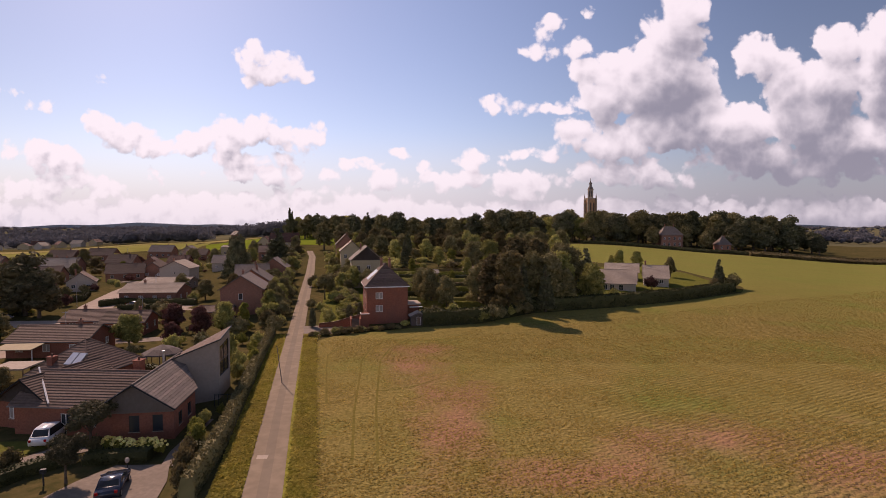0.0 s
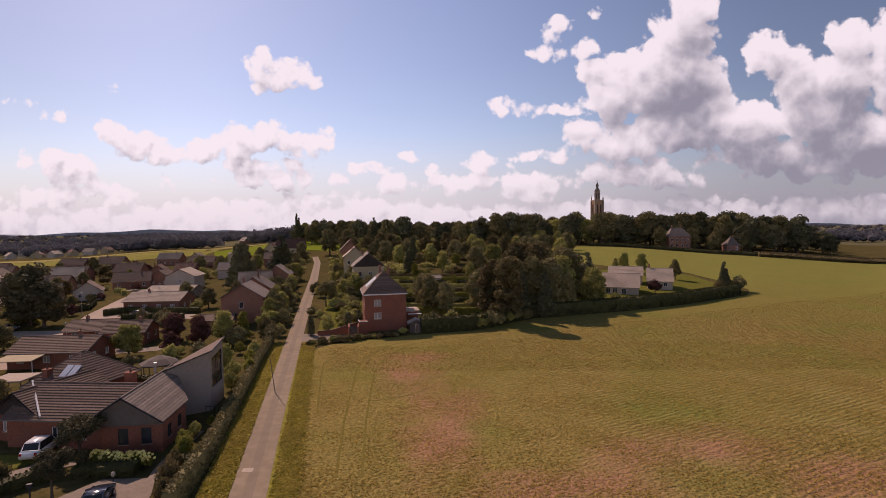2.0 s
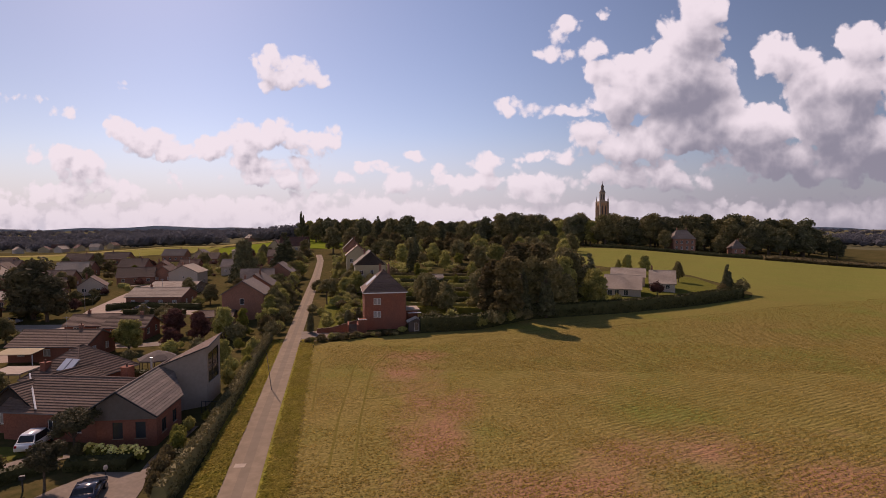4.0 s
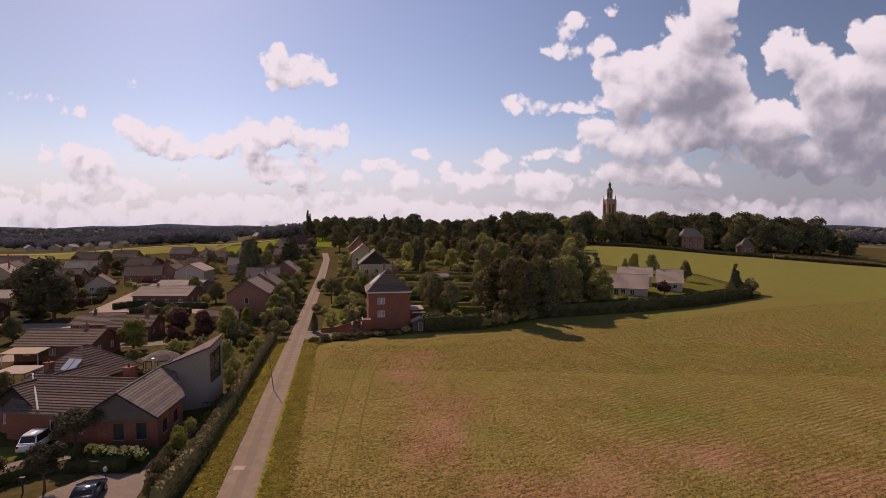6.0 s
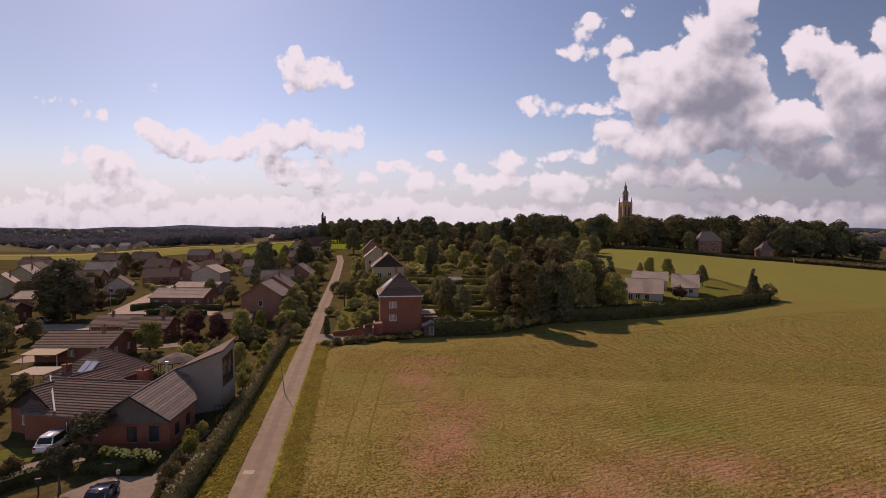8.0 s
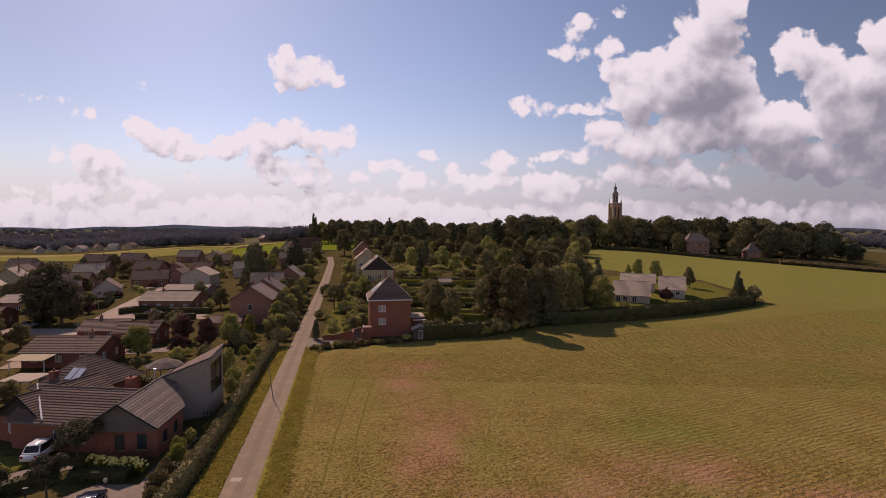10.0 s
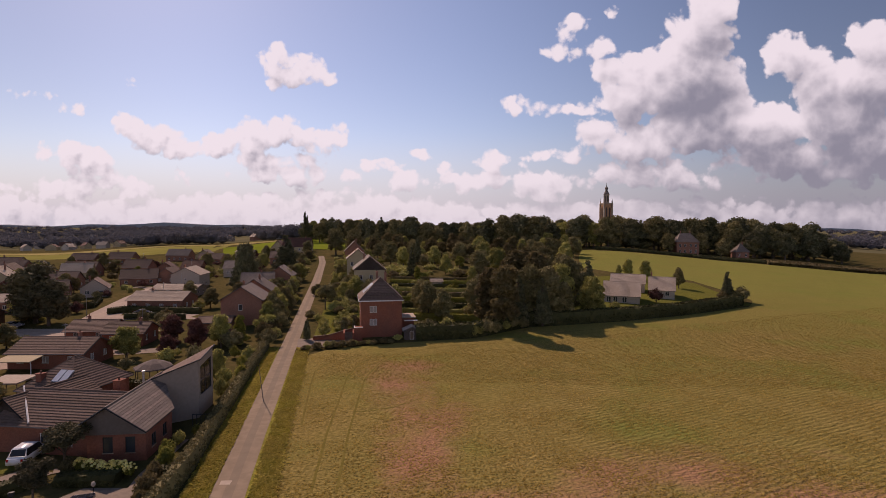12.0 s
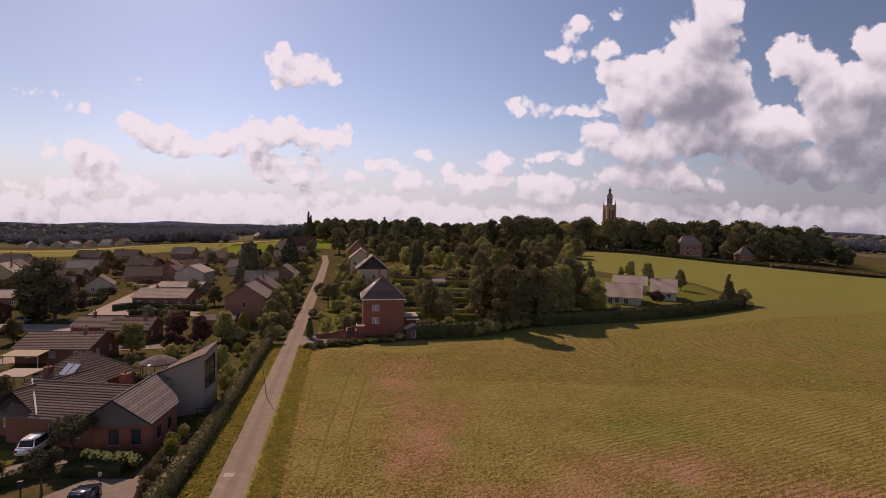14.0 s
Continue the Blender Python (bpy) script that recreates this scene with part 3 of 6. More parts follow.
def roof(parent, w, d, h, rise, ridge, material, over=0.4, hip=0.0, courses=None, gutter=BOARD, split=False):
    """A gabled or hipped roof of tile courses; hip: how far the ridge ends stand in."""
    if ridge == "x":
        X, Y = w / 2 + over, d / 2 + over
        f = lambda a, b, z: (a, b, z)
    else:
        X, Y = d / 2 + over, w / 2 + over
        f = lambda a, b, z: (b, -a, z)
    low = h - rise * over / (Y - over)
    hx = X - hip
    n = courses or max(6, int(math.hypot(Y, rise) / 0.45))
    for s in (-1, 1):
        tiled(parent, f(-X, s * Y, low), f(X, s * Y, low), f(hx, 0, h + rise), f(-hx, 0, h + rise), n, material, split)
        bm = bmesh.new()
        bar(bm, f(-X, s * (Y + 0.04), low), f(X, s * (Y + 0.04), low), 0.07, 8)
        part("gutter", bm, gutter, parent)
        if hip:
            tiled(parent, f(s * X, -Y, low), f(s * X, Y, low), f(s * hx, 0.01, h + rise), f(s * hx, -0.01, h + rise), n, material, split)
            bm = bar(bmesh.new(), f(s * (X + 0.04), -Y, low), f(s * (X + 0.04), Y, low), 0.07, 8)
            part("gutter", bm, gutter, parent)
            for q in (-1, 1):
                part("hip_cap", bar(bmesh.new(), f(s * X, q * Y, low + 0.06), f(s * hx, 0, h + rise + 0.06), 0.09), material, parent)
        else:
            for q in (-1, 1):
                bm = bmesh.new()
                a, b = Vector(f(s * (X + 0.012), q * Y, low)), Vector(f(s * (X + 0.012), 0, h + rise))
                v = [bm.verts.new(c) for c in (a + Vector((0, 0, 0.1)), b + Vector((0, 0, 0.1)), b - Vector((0, 0, 0.14)), a - Vector((0, 0, 0.14)))]
                bm.faces.new(v)
                bmesh.ops.solidify(bm, geom=bm.faces[:], thickness=0.03)
                part("verge_board", bm, gutter, parent)
    bm = bmesh.new()
    bar(bm, f(-hx, 0, h + rise + 0.06), f(hx, 0, h + rise + 0.06), 0.11, 8)
    part("ridge_cap", bm, material, parent)


def house(x, y, rz, w, d, h, rise, ridge, wall_mat, roof_mat, openings, label, hip=0.0, chim=(), category="house", z=None, glass=None, name="house", group="", gutter=BOARD, split=False):
    hs = thing(name, pose(x, y, gz(x, y) if z is None else z, 0, 0, rz), label, category, group)
    walls(hs, w, d, h, openings, wall_mat, gable=None if hip else ridge, rise=rise, glass=glass)
    roof(hs, w, d, h, rise, ridge, roof_mat, hip=hip, gutter=gutter, split=split)
    for cx, cy, top in chim:
        chimney(hs, cx, cy, h + 0.2, top)
    return hs


# ---- plants ----
def leaf_cloud(rng, lobes, n, size, flat=0.5):
    """Verts and faces of n bent leaf clumps spread over the given lobes (centre, radii)."""
    C = np.array([l[0] for l in lobes], float)
    R = np.array([l[1] for l in lobes], float)
    wgt = (R[:, 0] * R[:, 2]) ** 1.0
    k = rng.choice(len(lobes), n, p=wgt / wgt.sum())
    v = rng.normal(size=(n, 3))
    v /= np.linalg.norm(v, axis=1)[:, None]
    v[:, 2] = np.where(v[:, 2] < -0.3, -v[:, 2] * 0.6, v[:, 2])
    P = C[k] + v * R[k] * rng.uniform(0.72, 1.08, n)[:, None]
    nr = v * flat + rng.normal(size=(n, 3)) * 0.55
    nr /= np.linalg.norm(nr, axis=1)[:, None]
    a = np.cross(nr, rng.normal(size=(n, 3)))
    a /= np.linalg.norm(a, axis=1)[:, None] + 1e-9
    b = np.cross(nr, a)
    s = (size * rng.uniform(0.5, 1.25, n))[:, None]
    q = np.stack([P - a * s, P - b * s * 0.62 + nr * s * 0.25, P + a * s, P + b * s * 0.62 + nr * s * 0.25], 1).reshape(-1, 3)
    return q, np.arange(4 * n).reshape(-1, 4)


def core(bm, lobes, f=0.74):
    for c, r in lobes:
        m = Matrix.Translation(c) @ Matrix.Diagonal((r[0] * f, r[1] * f, r[2] * f, 1))
        bmesh.ops.create_icosphere(bm, subdivisions=1, radius=1, matrix=m)


KINDS = {}


def build_plant(kind, seed, leaf, ob):
    """One plant 10 m high, as parts of ob."""
    rng = np.random.default_rng(seed)
    lobes, limbs, size, n, trunk = [], [], 0.33, 3000, 0.26
    if kind == "broad":
        lobes.append(((0, 0, 5.2), (2.6, 2.6, 3.6)))
        for i in range(10):
            a, zz = i * 2.4 + rng.uniform(-.3, .3), 2.0 + 6.4 * i / 9 + rng.uniform(-.5, .5)
            r = (1.0 - abs(zz - 4.6) / 6.5) * 2.5
            lobes.append(((r * math.cos(a), r * math.sin(a), zz), tuple(rng.uniform(1.2, 1.9, 3))))
            limbs.append(((0, 0, zz * 0.55), (r * .8 * math.cos(a), r * .8 * math.sin(a), zz)))
        lobes.append(((rng.uniform(-.4, .4), 0, 8.6), (1.3, 1.3, 1.3)))
    elif kind == "tall":
        for i in range(10):
            a, zz = i * 2.4, 2.2 + i * 0.72
            r = 1.2 * (1 - i / 16)
            lobes.append(((r * math.cos(a), r * math.sin(a), zz), (rng.uniform(1.0, 1.5), rng.uniform(1.0, 1.5), rng.uniform(1.1, 1.7))))
            limbs.append(((0, 0, zz * 0.75), (r * math.cos(a), r * math.sin(a), zz)))
        lobes.append(((0, 0, 9.0), (0.8, 0.8, 1.1)))
    elif kind == "conifer":
        n, size = 2600, 0.3
        for i in range(11):
            zz = 0.9 + i * 0.8
            r = 2.3 * (1 - zz / 10.4) + 0.15
            for k in range(5 if i < 8 else 2):
                a = k * 6.283 / 5 + i * 0.7 + rng.uniform(-.2, .2)
                lobes.append(((r * .6 * math.cos(a), r * .6 * math.sin(a), zz), (r * rng.uniform(.38, .6), r * rng.uniform(.38, .6), 0.6)))
            limbs.append(((0, 0, zz), (r * .7 * math.cos(i), r * .7 * math.sin(i), zz - .1)))
    elif kind == "poplar":
        for i in range(11):
            zz = 1.2 + i * 0.8
            r = 0.95 * math.sin(min(1, (i + 2) / 6) * 1.57) * (1 - max(0, i - 6) / 7)
            lobes.append(((rng.uniform(-.2, .2), rng.uniform(-.2, .2), zz), (r, r, 0.9)))
            limbs.append(((0, 0, zz - .5), (r * .5 * math.cos(i * 2), r * .5 * math.sin(i * 2), zz)))
    elif kind == "bush":
        size, n, trunk = 0.55, 900, 0.2
        for i in range(8):
            a = i * 2.4
            r = rng.uniform(1.2, 3.2)
            lobes.append(((r * math.cos(a), r * math.sin(a), rng.uniform(2.5, 6.0)), (rng.uniform(2.0, 3.2), rng.uniform(2.0, 3.2), rng.uniform(2.2, 3.8))))
            limbs.append(((0, 0, 0.3), (r * .8 * math.cos(a), r * .8 * math.sin(a), 4)))
        lobes.append(((0, 0, 6.4), (2.4, 2.4, 3.4)))
    elif kind == "topiary":
        size, n, trunk = 0.4, 1100, 0.3
        for i in range(9):
            zz = 1.0 + i
            r = 2.5 * math.sqrt(max(0.05, 1 - ((zz - 3.0) / 7.2) ** 2))
            lobes.append(((0, 0, zz), (r, r, 0.9)))
    elif kind == "standard":
        size, n, trunk = 0.27, 3600, 0.22
        for i in range(12):
            a = i * 2.4
            r = rng.uniform(0.6, 2.2)
            lobes.append(((r * math.cos(a), r * math.sin(a), rng.uniform(5.2, 8.2)), (rng.uniform(1.3, 2.0), rng.uniform(1.3, 2.0), rng.uniform(1.1, 1.9))))
            limbs.append(((0, 0, 3.6), (r * .8 * math.cos(a), r * .8 * math.sin(a), 6.4)))
    verts, faces = leaf_cloud(rng, lobes, n, size)
    bm = bmesh.new()
    core(bm, lobes, 0.72)
    bm.verts.index_update()
    cv = np.array([v.co for v in bm.verts])
    cf = [[v.index + len(verts) for v in f.verts] for f in bm.faces]
    bm.free()
    crown = mesh_ob("crown", np.vstack([verts, cv]).tolist(), faces.tolist() + cf, leaf, ob)
    bm = lathe(bmesh.new(), [(trunk * 1.5, -0.8), (trunk * 1.2, 0.2), (trunk, 1.2), (trunk * .75, 4.0), (trunk * .3, 8.0)], 8)
    for a, b in limbs:
        bar(bm, a, b, trunk * 0.3, 5)
    part("trunk", bm, BARK, ob)
    return crown


WORDS = {"broad": ("tree", "tree", "broad-crowned"), "tall": ("tree", "tree", "tall slender"), "conifer": ("conifer", "conifer", "cone-shaped"), "poplar": ("poplar_tree", "tree", "columnar"),
         "bush": ("bush", "bush", "rounded garden"), "topiary": ("clipped_yew", "bush", "clipped dome-shaped"), "standard": ("garden_tree", "tree", "small round-headed")}
TINTS = {"leaf_green": "green", "leaf_dark": "dark green", "leaf_olive": "olive brown-green", "leaf_yellow_green": "yellow-green", "leaf_copper": "copper-red", "needles": "very dark green", "cream_bloom": "cream-flowered", "leaf_deep": "very dark brown-green"}


FAR_BUSHES, SHRUBS = 168, []


def shrubbery():
    """All the far garden shrubs, in one mass."""
    r = np.random.default_rng(31)
    moulds = []
    for k in range(4):
        lobes = []
        for i in range(8):
            a, q = i * 2.4, r.uniform(1.2, 3.2)
            lobes.append(((q * math.cos(a), q * math.sin(a), r.uniform(2.5, 6.0)), tuple(r.uniform(2.0, 3.4, 3))))
        lobes.append(((0, 0, 6.4), (2.4, 2.4, 3.4)))
        v, f = leaf_cloud(r, lobes, 420, 0.75)
        bm = bmesh.new()
        core(bm, lobes, 0.78)
        bmesh.ops.triangulate(bm, faces=bm.faces)
        bm.verts.index_update()
        cv = np.array([p.co for p in bm.verts])
        cf = [[p.index + len(v) for p in g.verts] for g in bm.faces]
        bm.free()
        moulds.append((np.vstack([v, cv]), [list(g) for g in f.tolist()] + cf))
    leaves = sorted({s[0].name for s in SHRUBS})
    V, F, M, base = [], [], [], 0
    for leaf, x, y, h, wide, seed in SHRUBS:
        v, f = moulds[seed % 4]
        a = seed * 1.17
        c, s = math.cos(a), math.sin(a)
        k = h / 10
        V.append(np.column_stack([(v[:, 0] * c - v[:, 1] * s) * k * wide + x, (v[:, 0] * s + v[:, 1] * c) * k * wide + y, v[:, 2] * k + gz(x, y) - 0.1]))
        F += [[i + base for i in g] for g in f]
        M += [leaves.index(leaf.name)] * len(f)
        base += len(v)
    ob = mesh_ob("shrubbery", np.vstack(V).tolist(), F, bpy.data.materials[leaves[0]])
    for n in leaves[1:]:
        ob.data.materials.append(bpy.data.materials[n])
    ob.data.polygons.foreach_set("material_index", M)
    tagged(ob, "mixed green and olive shrubs filling the far gardens", "shrubs", kind="stuff")


def plant(kind, leaf, x, y, h, wide=1.0, seed=0, where="", z=None, group=""):
    if kind == "bush" and y > FAR_BUSHES:
        SHRUBS.append((leaf, x, y, h, wide, seed))
        return None
    key = (kind, leaf.name, seed % 3)
    m = pose(x, y, gz(x, y) if z is None else z, 0, 0, (seed * 67 + int(x * 13)) % 360) @ Matrix.Diagonal((h / 10 * wide, h / 10 * wide, h / 10, 1))
    name, cat, word = WORDS[kind]
    if key not in KINDS:
        ob = new(name)
        build_plant(kind, seed % 3 + len(KINDS), leaf, ob)
        ob.matrix_world = m
        KINDS[key] = ob
    else:
        ob = copy_thing(KINDS[key], m @ Matrix.Diagonal((*[1 / s for s in KINDS[key].scale], 1)))
    noun = {"bush": "bush", "conifer": "conifer tree", "topiary": "yew"}.get(kind, "tree")
    return tagged(ob, f"{word} {TINTS[leaf.name]} {noun} {where or 'in a garden'}", cat, group)


def hedge(points, width, height, leaf, label, n=40, dens=34, size=0.17, name="hedge"):
    """A clipped hedge along a line: a dark body and a coat of leaves."""
    P = chain(points, n)
    rng = np.random.default_rng(int(abs(P[0].x * 7 + P[0].y * 3)))
    verts, faces, lv = [], [], []
    total = sum((b - a).length for a, b in zip(P, P[1:]))
    for i, p in enumerate(P):
        d = (P[min(i + 1, n)] - P[max(i - 1, 0)]).normalized()
        s = Vector((-d.y, d.x))
        g = gz(p.x, p.y)
        hh, ww = height * rng.uniform(.93, 1.05), width * rng.uniform(.92, 1.06)
        for a, b in ((-.5, -0.4), (-.52, .55), (-.36, .95), (.36, .95), (.52, .55), (.5, -0.4)):
            q = p + s * a * ww
            verts.append((q.x, q.y, g + (b * hh if b > 0 else b)))
        if i:
            k = 6 * i
            faces += [(k - 6 + j, k - 5 + j, k + 1 + j, k + j) for j in range(5)]
    faces += [tuple(range(6)), tuple(range(6 * n + 5, 6 * n - 1, -1))]
    hd = thing(name, Matrix.Translation((P[0].x, P[0].y, gz(*P[0]))), label, "hedge")
    inv = hd.matrix_world.translation
    body = mesh_ob("hedge_body", [(a - inv.x, b - inv.y, c - inv.z) for a, b, c in verts], faces, leaf, hd)
    m = int(total * dens * (height + width * .5))
    t = rng.uniform(0, n - 1e-6, m)
    i0 = t.astype(int)
    A = np.array([(p.x, p.y) for p in P])
    c = A[i0] + (A[i0 + 1] - A[i0]) * (t - i0)[:, None]
    dd = A[i0 + 1] - A[i0]
    dd /= np.linalg.norm(dd, axis=1)[:, None]
    ang = rng.uniform(-0.2, math.pi + 0.2, m)
    off = np.clip(np.cos(ang) * 0.75, -.54, .54) * width
    zz = np.clip(0.1 + np.sin(ang) * 1.0 * rng.uniform(0.2, 1.0, m) + (np.abs(np.cos(ang)) < .6) * 0.6, 0.02, 1.0) * height + rng.normal(0, .05, m)
    P3 = np.stack([c[:, 0] - dd[:, 1] * off, c[:, 1] + dd[:, 0] * off, np.array([gz(*q) for q in c]) + zz], 1)
    nr = rng.normal(size=(m, 3))
    nr /= np.linalg.norm(nr, axis=1)[:, None]
    a = np.cross(nr, rng.normal(size=(m, 3)))
    a /= np.linalg.norm(a, axis=1)[:, None] + 1e-9
    b = np.cross(nr, a)
    s = (size * rng.uniform(.6, 1.4, m))[:, None]
    q = np.stack([P3 - a * s, P3 - b * s * .6, P3 + a * s, P3 + b * s * .6], 1).reshape(-1, 3) - np.array(inv)
    mesh_ob("leaves", q.tolist(), np.arange(4 * m).reshape(-1, 4).tolist(), leaf, hd)
    return hd


# ---- ground, fields, roads ----
def ground():
    us = [-2.6, -2.0, -1.6] + [i / 20 for i in range(-26, 27)] + [1.6, 2.0, 2.6]
    ys = [-300, -120, -40, 0, 20, 40] + [60 + 8 * i for i in range(50)] + [480, 520, 570, 630, 700, 800, 950, 1150, 1400, 1800, 2300, 3000, 3800, 4600]
    verts, faces = [], []
    for y in ys:
        for u in us:
            x = u * max(y, 200 if y < 200 else y)
            verts.append((x, y, gz(x, y) - (0.02 if y < 900 else 0)))
    w = len(us)
    for i in range(len(ys) - 1):
        for j in range(w - 1):
            faces.append((i * w + j, i * w + j + 1, (i + 1) * w + j + 1, (i + 1) * w + j))
    ob = tagged(mesh_ob("ground", verts, faces, GRASS, smooth=True), "rolling green farmland reaching to the horizon", "ground", kind="structure")
    ob.data.materials.append(FARLAND)
    for p in ob.data.polygons:
        if p.center.y > 560:
            p.material_index = 1


ground()
ROAD = [(5, -40), (-14.9, 41.2), (-19.3, 58.5), (-28.6, 97.2), (-40.6, 149.2), (-51.5, 197), (-66, 257), (-76, 290)]
lane("road", ROAD, 3.2, 110, 0.06, ASPHALT, "narrow pale concrete lane running up the hill", "road")
lane("road_wear", ROAD, 0.9, 110, 0.064, WEAR, "darker oily strip along the middle of the lane", "road")
lane("verge", [(x + 2.75, y) for x, y in ROAD[:4]], 2.5, 60, 0.035, VERGE, "rough grass verge between lane and crop field", "verge")
lane("verge", [(x - 2.9, y) for x, y in ROAD[:4]], 2.8, 60, 0.035, VERGE, "rough grass verge between lane and hedge", "verge")
ruled("crop_field", [(8, -40), (-11.2, 41), (-15.6, 58.5), (-22.4, 88), (-23.4, 95), (-20.5, 99.5), (-9, 104.5), (8, 109.5), (21, 121), (45, 129), (65, 139), (91.5, 155), (98.5, 166), (101, 185), (100, 215), (74, 230), (63, 250), (73, 300), (89, 362)],
      [(330, -40), (330, 0), (330, 80), (330, 180), (330, 260), (290, 285), (235, 274), (180, 293), (150, 325)], 130, 70, 0.05, CROP, "large sunlit field of young crop with bare soil patches", "field")
ruled("lawn", [(28, 128), (46, 131), (66, 141), (94, 158)], [(30, 185), (60, 215), (84, 226), (98, 205)], 24, 16, 0.03, LAWN, "mown lawn round the white bungalow", "lawn")
ruled("lawn", [(-25, 100), (-33, 140), (-42, 180)], [(-14, 112), (-20, 140), (-28, 180)], 20, 8, 0.03, LAWN, "sloping front gardens beside the lane", "lawn")
ruled("meadow", [(-190, 380), (-150, 352), (-100, 340), (-72, 330)], [(-205, 425), (-170, 455), (-130, 480), (-90, 480)], 24, 10, 0.12, MEADOW, "bright green meadow on the hillside", "field")
ruled("stubble_field", [(-420, 350), (-330, 352), (-250, 362), (-190, 396)], [(-480, 400), (-370, 420), (-290, 450), (-210, 470)], 24, 10, 0.12, PALEFIELD, "pale olive strip of farmland", "field")
ruled("stubble_field", [(-440, 410), (-350, 430), (-260, 468), (-170, 470)], [(-470, 440), (-370, 470), (-270, 520), (-170, 540)], 24, 8, 0.15, STUBBLE, "straw-coloured stubble strip", "field")
TRACKS = [[(-14.4, 62), (-17.8, 77), (-19.3, 84.5), (-18.6, 88.9), (-16.0, 92.3), (-10, 96.5)],
          [(-8.4, 46), (-10.6, 60), (-12.2, 74.1), (-13.1, 81), (-12.7, 89.5), (-9.8, 97), (-3.8, 103.2), (3.1, 105.6), (14.1, 109), (30, 117.5), (52, 127)],
          [(-6.0, 46), (-8.0, 60), (-9.5, 74.3), (-10.1, 81.3), (-9.2, 89.9), (-5.5, 98), (2.1, 102.9), (15.1, 106.6), (31, 115), (53, 124)],
          [(-2.3, 82.9), (0.4, 85.4), (3.6, 89.2), (8.8, 93.6), (14.3, 97.2), (26, 103)],
          [(-8.8, 66.6), (-6.9, 67.0), (-3.6, 68.8), (0.0, 72.6)]]
for k, line in enumerate(TRACKS):
    lane("wheel_track", line, 0.26 if k < 3 else 0.22, 90, 0.065, TRACK, "worn wheel track curving round the headland" if k < 3 else "shallow dark rut across the young crop", "track")
# village streets
lane("street", [(-72, 84), (-84, 116), (-95, 140), (-105, 168), (-111, 188), (-110, 204), (-109, 214)], 8.5, 50, 0.05, STREET, "pale asphalt village street", "street")
lane("street", [(-90, 131), (-76, 135), (-60, 134), (-48, 130)], 7.0, 24, 0.055, STREET, "pale asphalt side street beside a hedge", "street")
lane("street", [(-128, 110), (-104, 112), (-84, 113)], 9.0, 24, 0.055, STREET, "pale asphalt side street", "street")
ruled("yard", [(-27, 98.5), (-22, 100.6), (-17, 102.5)], [(-29.6, 107), (-23, 108), (-17.5, 109)], 10, 6, 0.07, PAVING, "pale paved forecourt beside the lane", "yard")
ruled("driveway", [(-33, 38), (-31.5, 43), (-30, 45.8)], [(-22.5, 38), (-23.8, 43), (-25.2, 46)], 10, 6, 0.06, PAVING, "worn concrete drive", "driveway")
ruled("driveway", [(-46, 36), (-42, 44), (-38.5, 49.5)], [(-40, 36), (-37.8, 43), (-35.2, 48.5)], 12, 4, 0.06, PAVING, "pale paved drive beside the lawn", "driveway")
lane("footpath", [(-25.2, 45.5), (-26, 48.5), (-26.2, 52), (-26.6, 57)], 1.1, 14, 0.065, PAVING, "narrow paved garden path", "path")
lane("footpath", [(-35.5, 48.8), (-33.5, 50.2), (-30, 50.3)], 1.2, 10, 0.067, PAVING, "narrow paved garden path", "path")
ruled("lawn", [(-49, 40), (-47, 47), (-45, 51)], [(-43.5, 40), (-41, 47), (-38, 51.2)], 12, 6, 0.03, LAWN, "front lawn of the brick house", "lawn")
ruled("road_patch", [(-17.6, 47.0), (-17.75, 47.8)], [(-16.6, 47.1), (-16.7, 47.9)], 3, 3, 0.075, TILE_L, "pale square drain cover in the lane", "drain cover")

RA = 13.0
W = lambda s, us, z, a, b: [(s, u, z, a, b) for u in us]

# ---- the near brick house with its dark roofs and the tall rendered wing ----
H1 = thing("house", pose(-38.6, 56.5, 0, 0, 0, -4), "long brick bungalow with anthracite tiled roofs", "house")
walls(H1, 13, 7.8, 3.3, W("f", (-0.8, 2.0), 1.0, 1.1, 1.3), BRICK, gable="x", rise=2.5)
roof(H1, 13, 7.8, 3.3, 2.5, "x", TILE, courses=14, split=True)
chimney(H1, 2.9, 2.6, 3.6, 6.4, 0.9, BRICK)
H2 = thing("house_wing", pose(-30.7, 50.6, 0, 0, 0, 8), "gabled brick wing with grey boarded gable and tiled roof", "house")
H2B = Matrix.Translation((0.1, 4.0, 0))
walls(H2, 5.9, 6.4, 3.3, W("f", (-0.9, 1.35), 0.9, 1.0, 1.7) + W("r", (-1.4, 1.3), 0.9, 1.1, 1.4), BRICK, frame_mat=DARK)
for o in H2.children:
    o.location = H2B.translation
RX, RZ, XL, XR, ZLF, ZRT, YE, YR = -0.58, 5.96, -3.39, 3.39, 4.12, 3.33, 6.9, 13.2
gb = bmesh.new()
gb.faces.new([gb.verts.new(c) for c in ((XL + 0.25, 0.55, 2.95), (XR - 0.25, 0.55, 2.95), (XR - 0.25, 0.55, ZRT + 0.1), (RX, 0.55, RZ - 0.05), (XL + 0.25, 0.55, ZLF + 0.1))])
bmesh.ops.solidify(gb, geom=gb.faces[:], thickness=0.08)
part("gable_board", gb, GREYR, H2, "grey boarded gable")
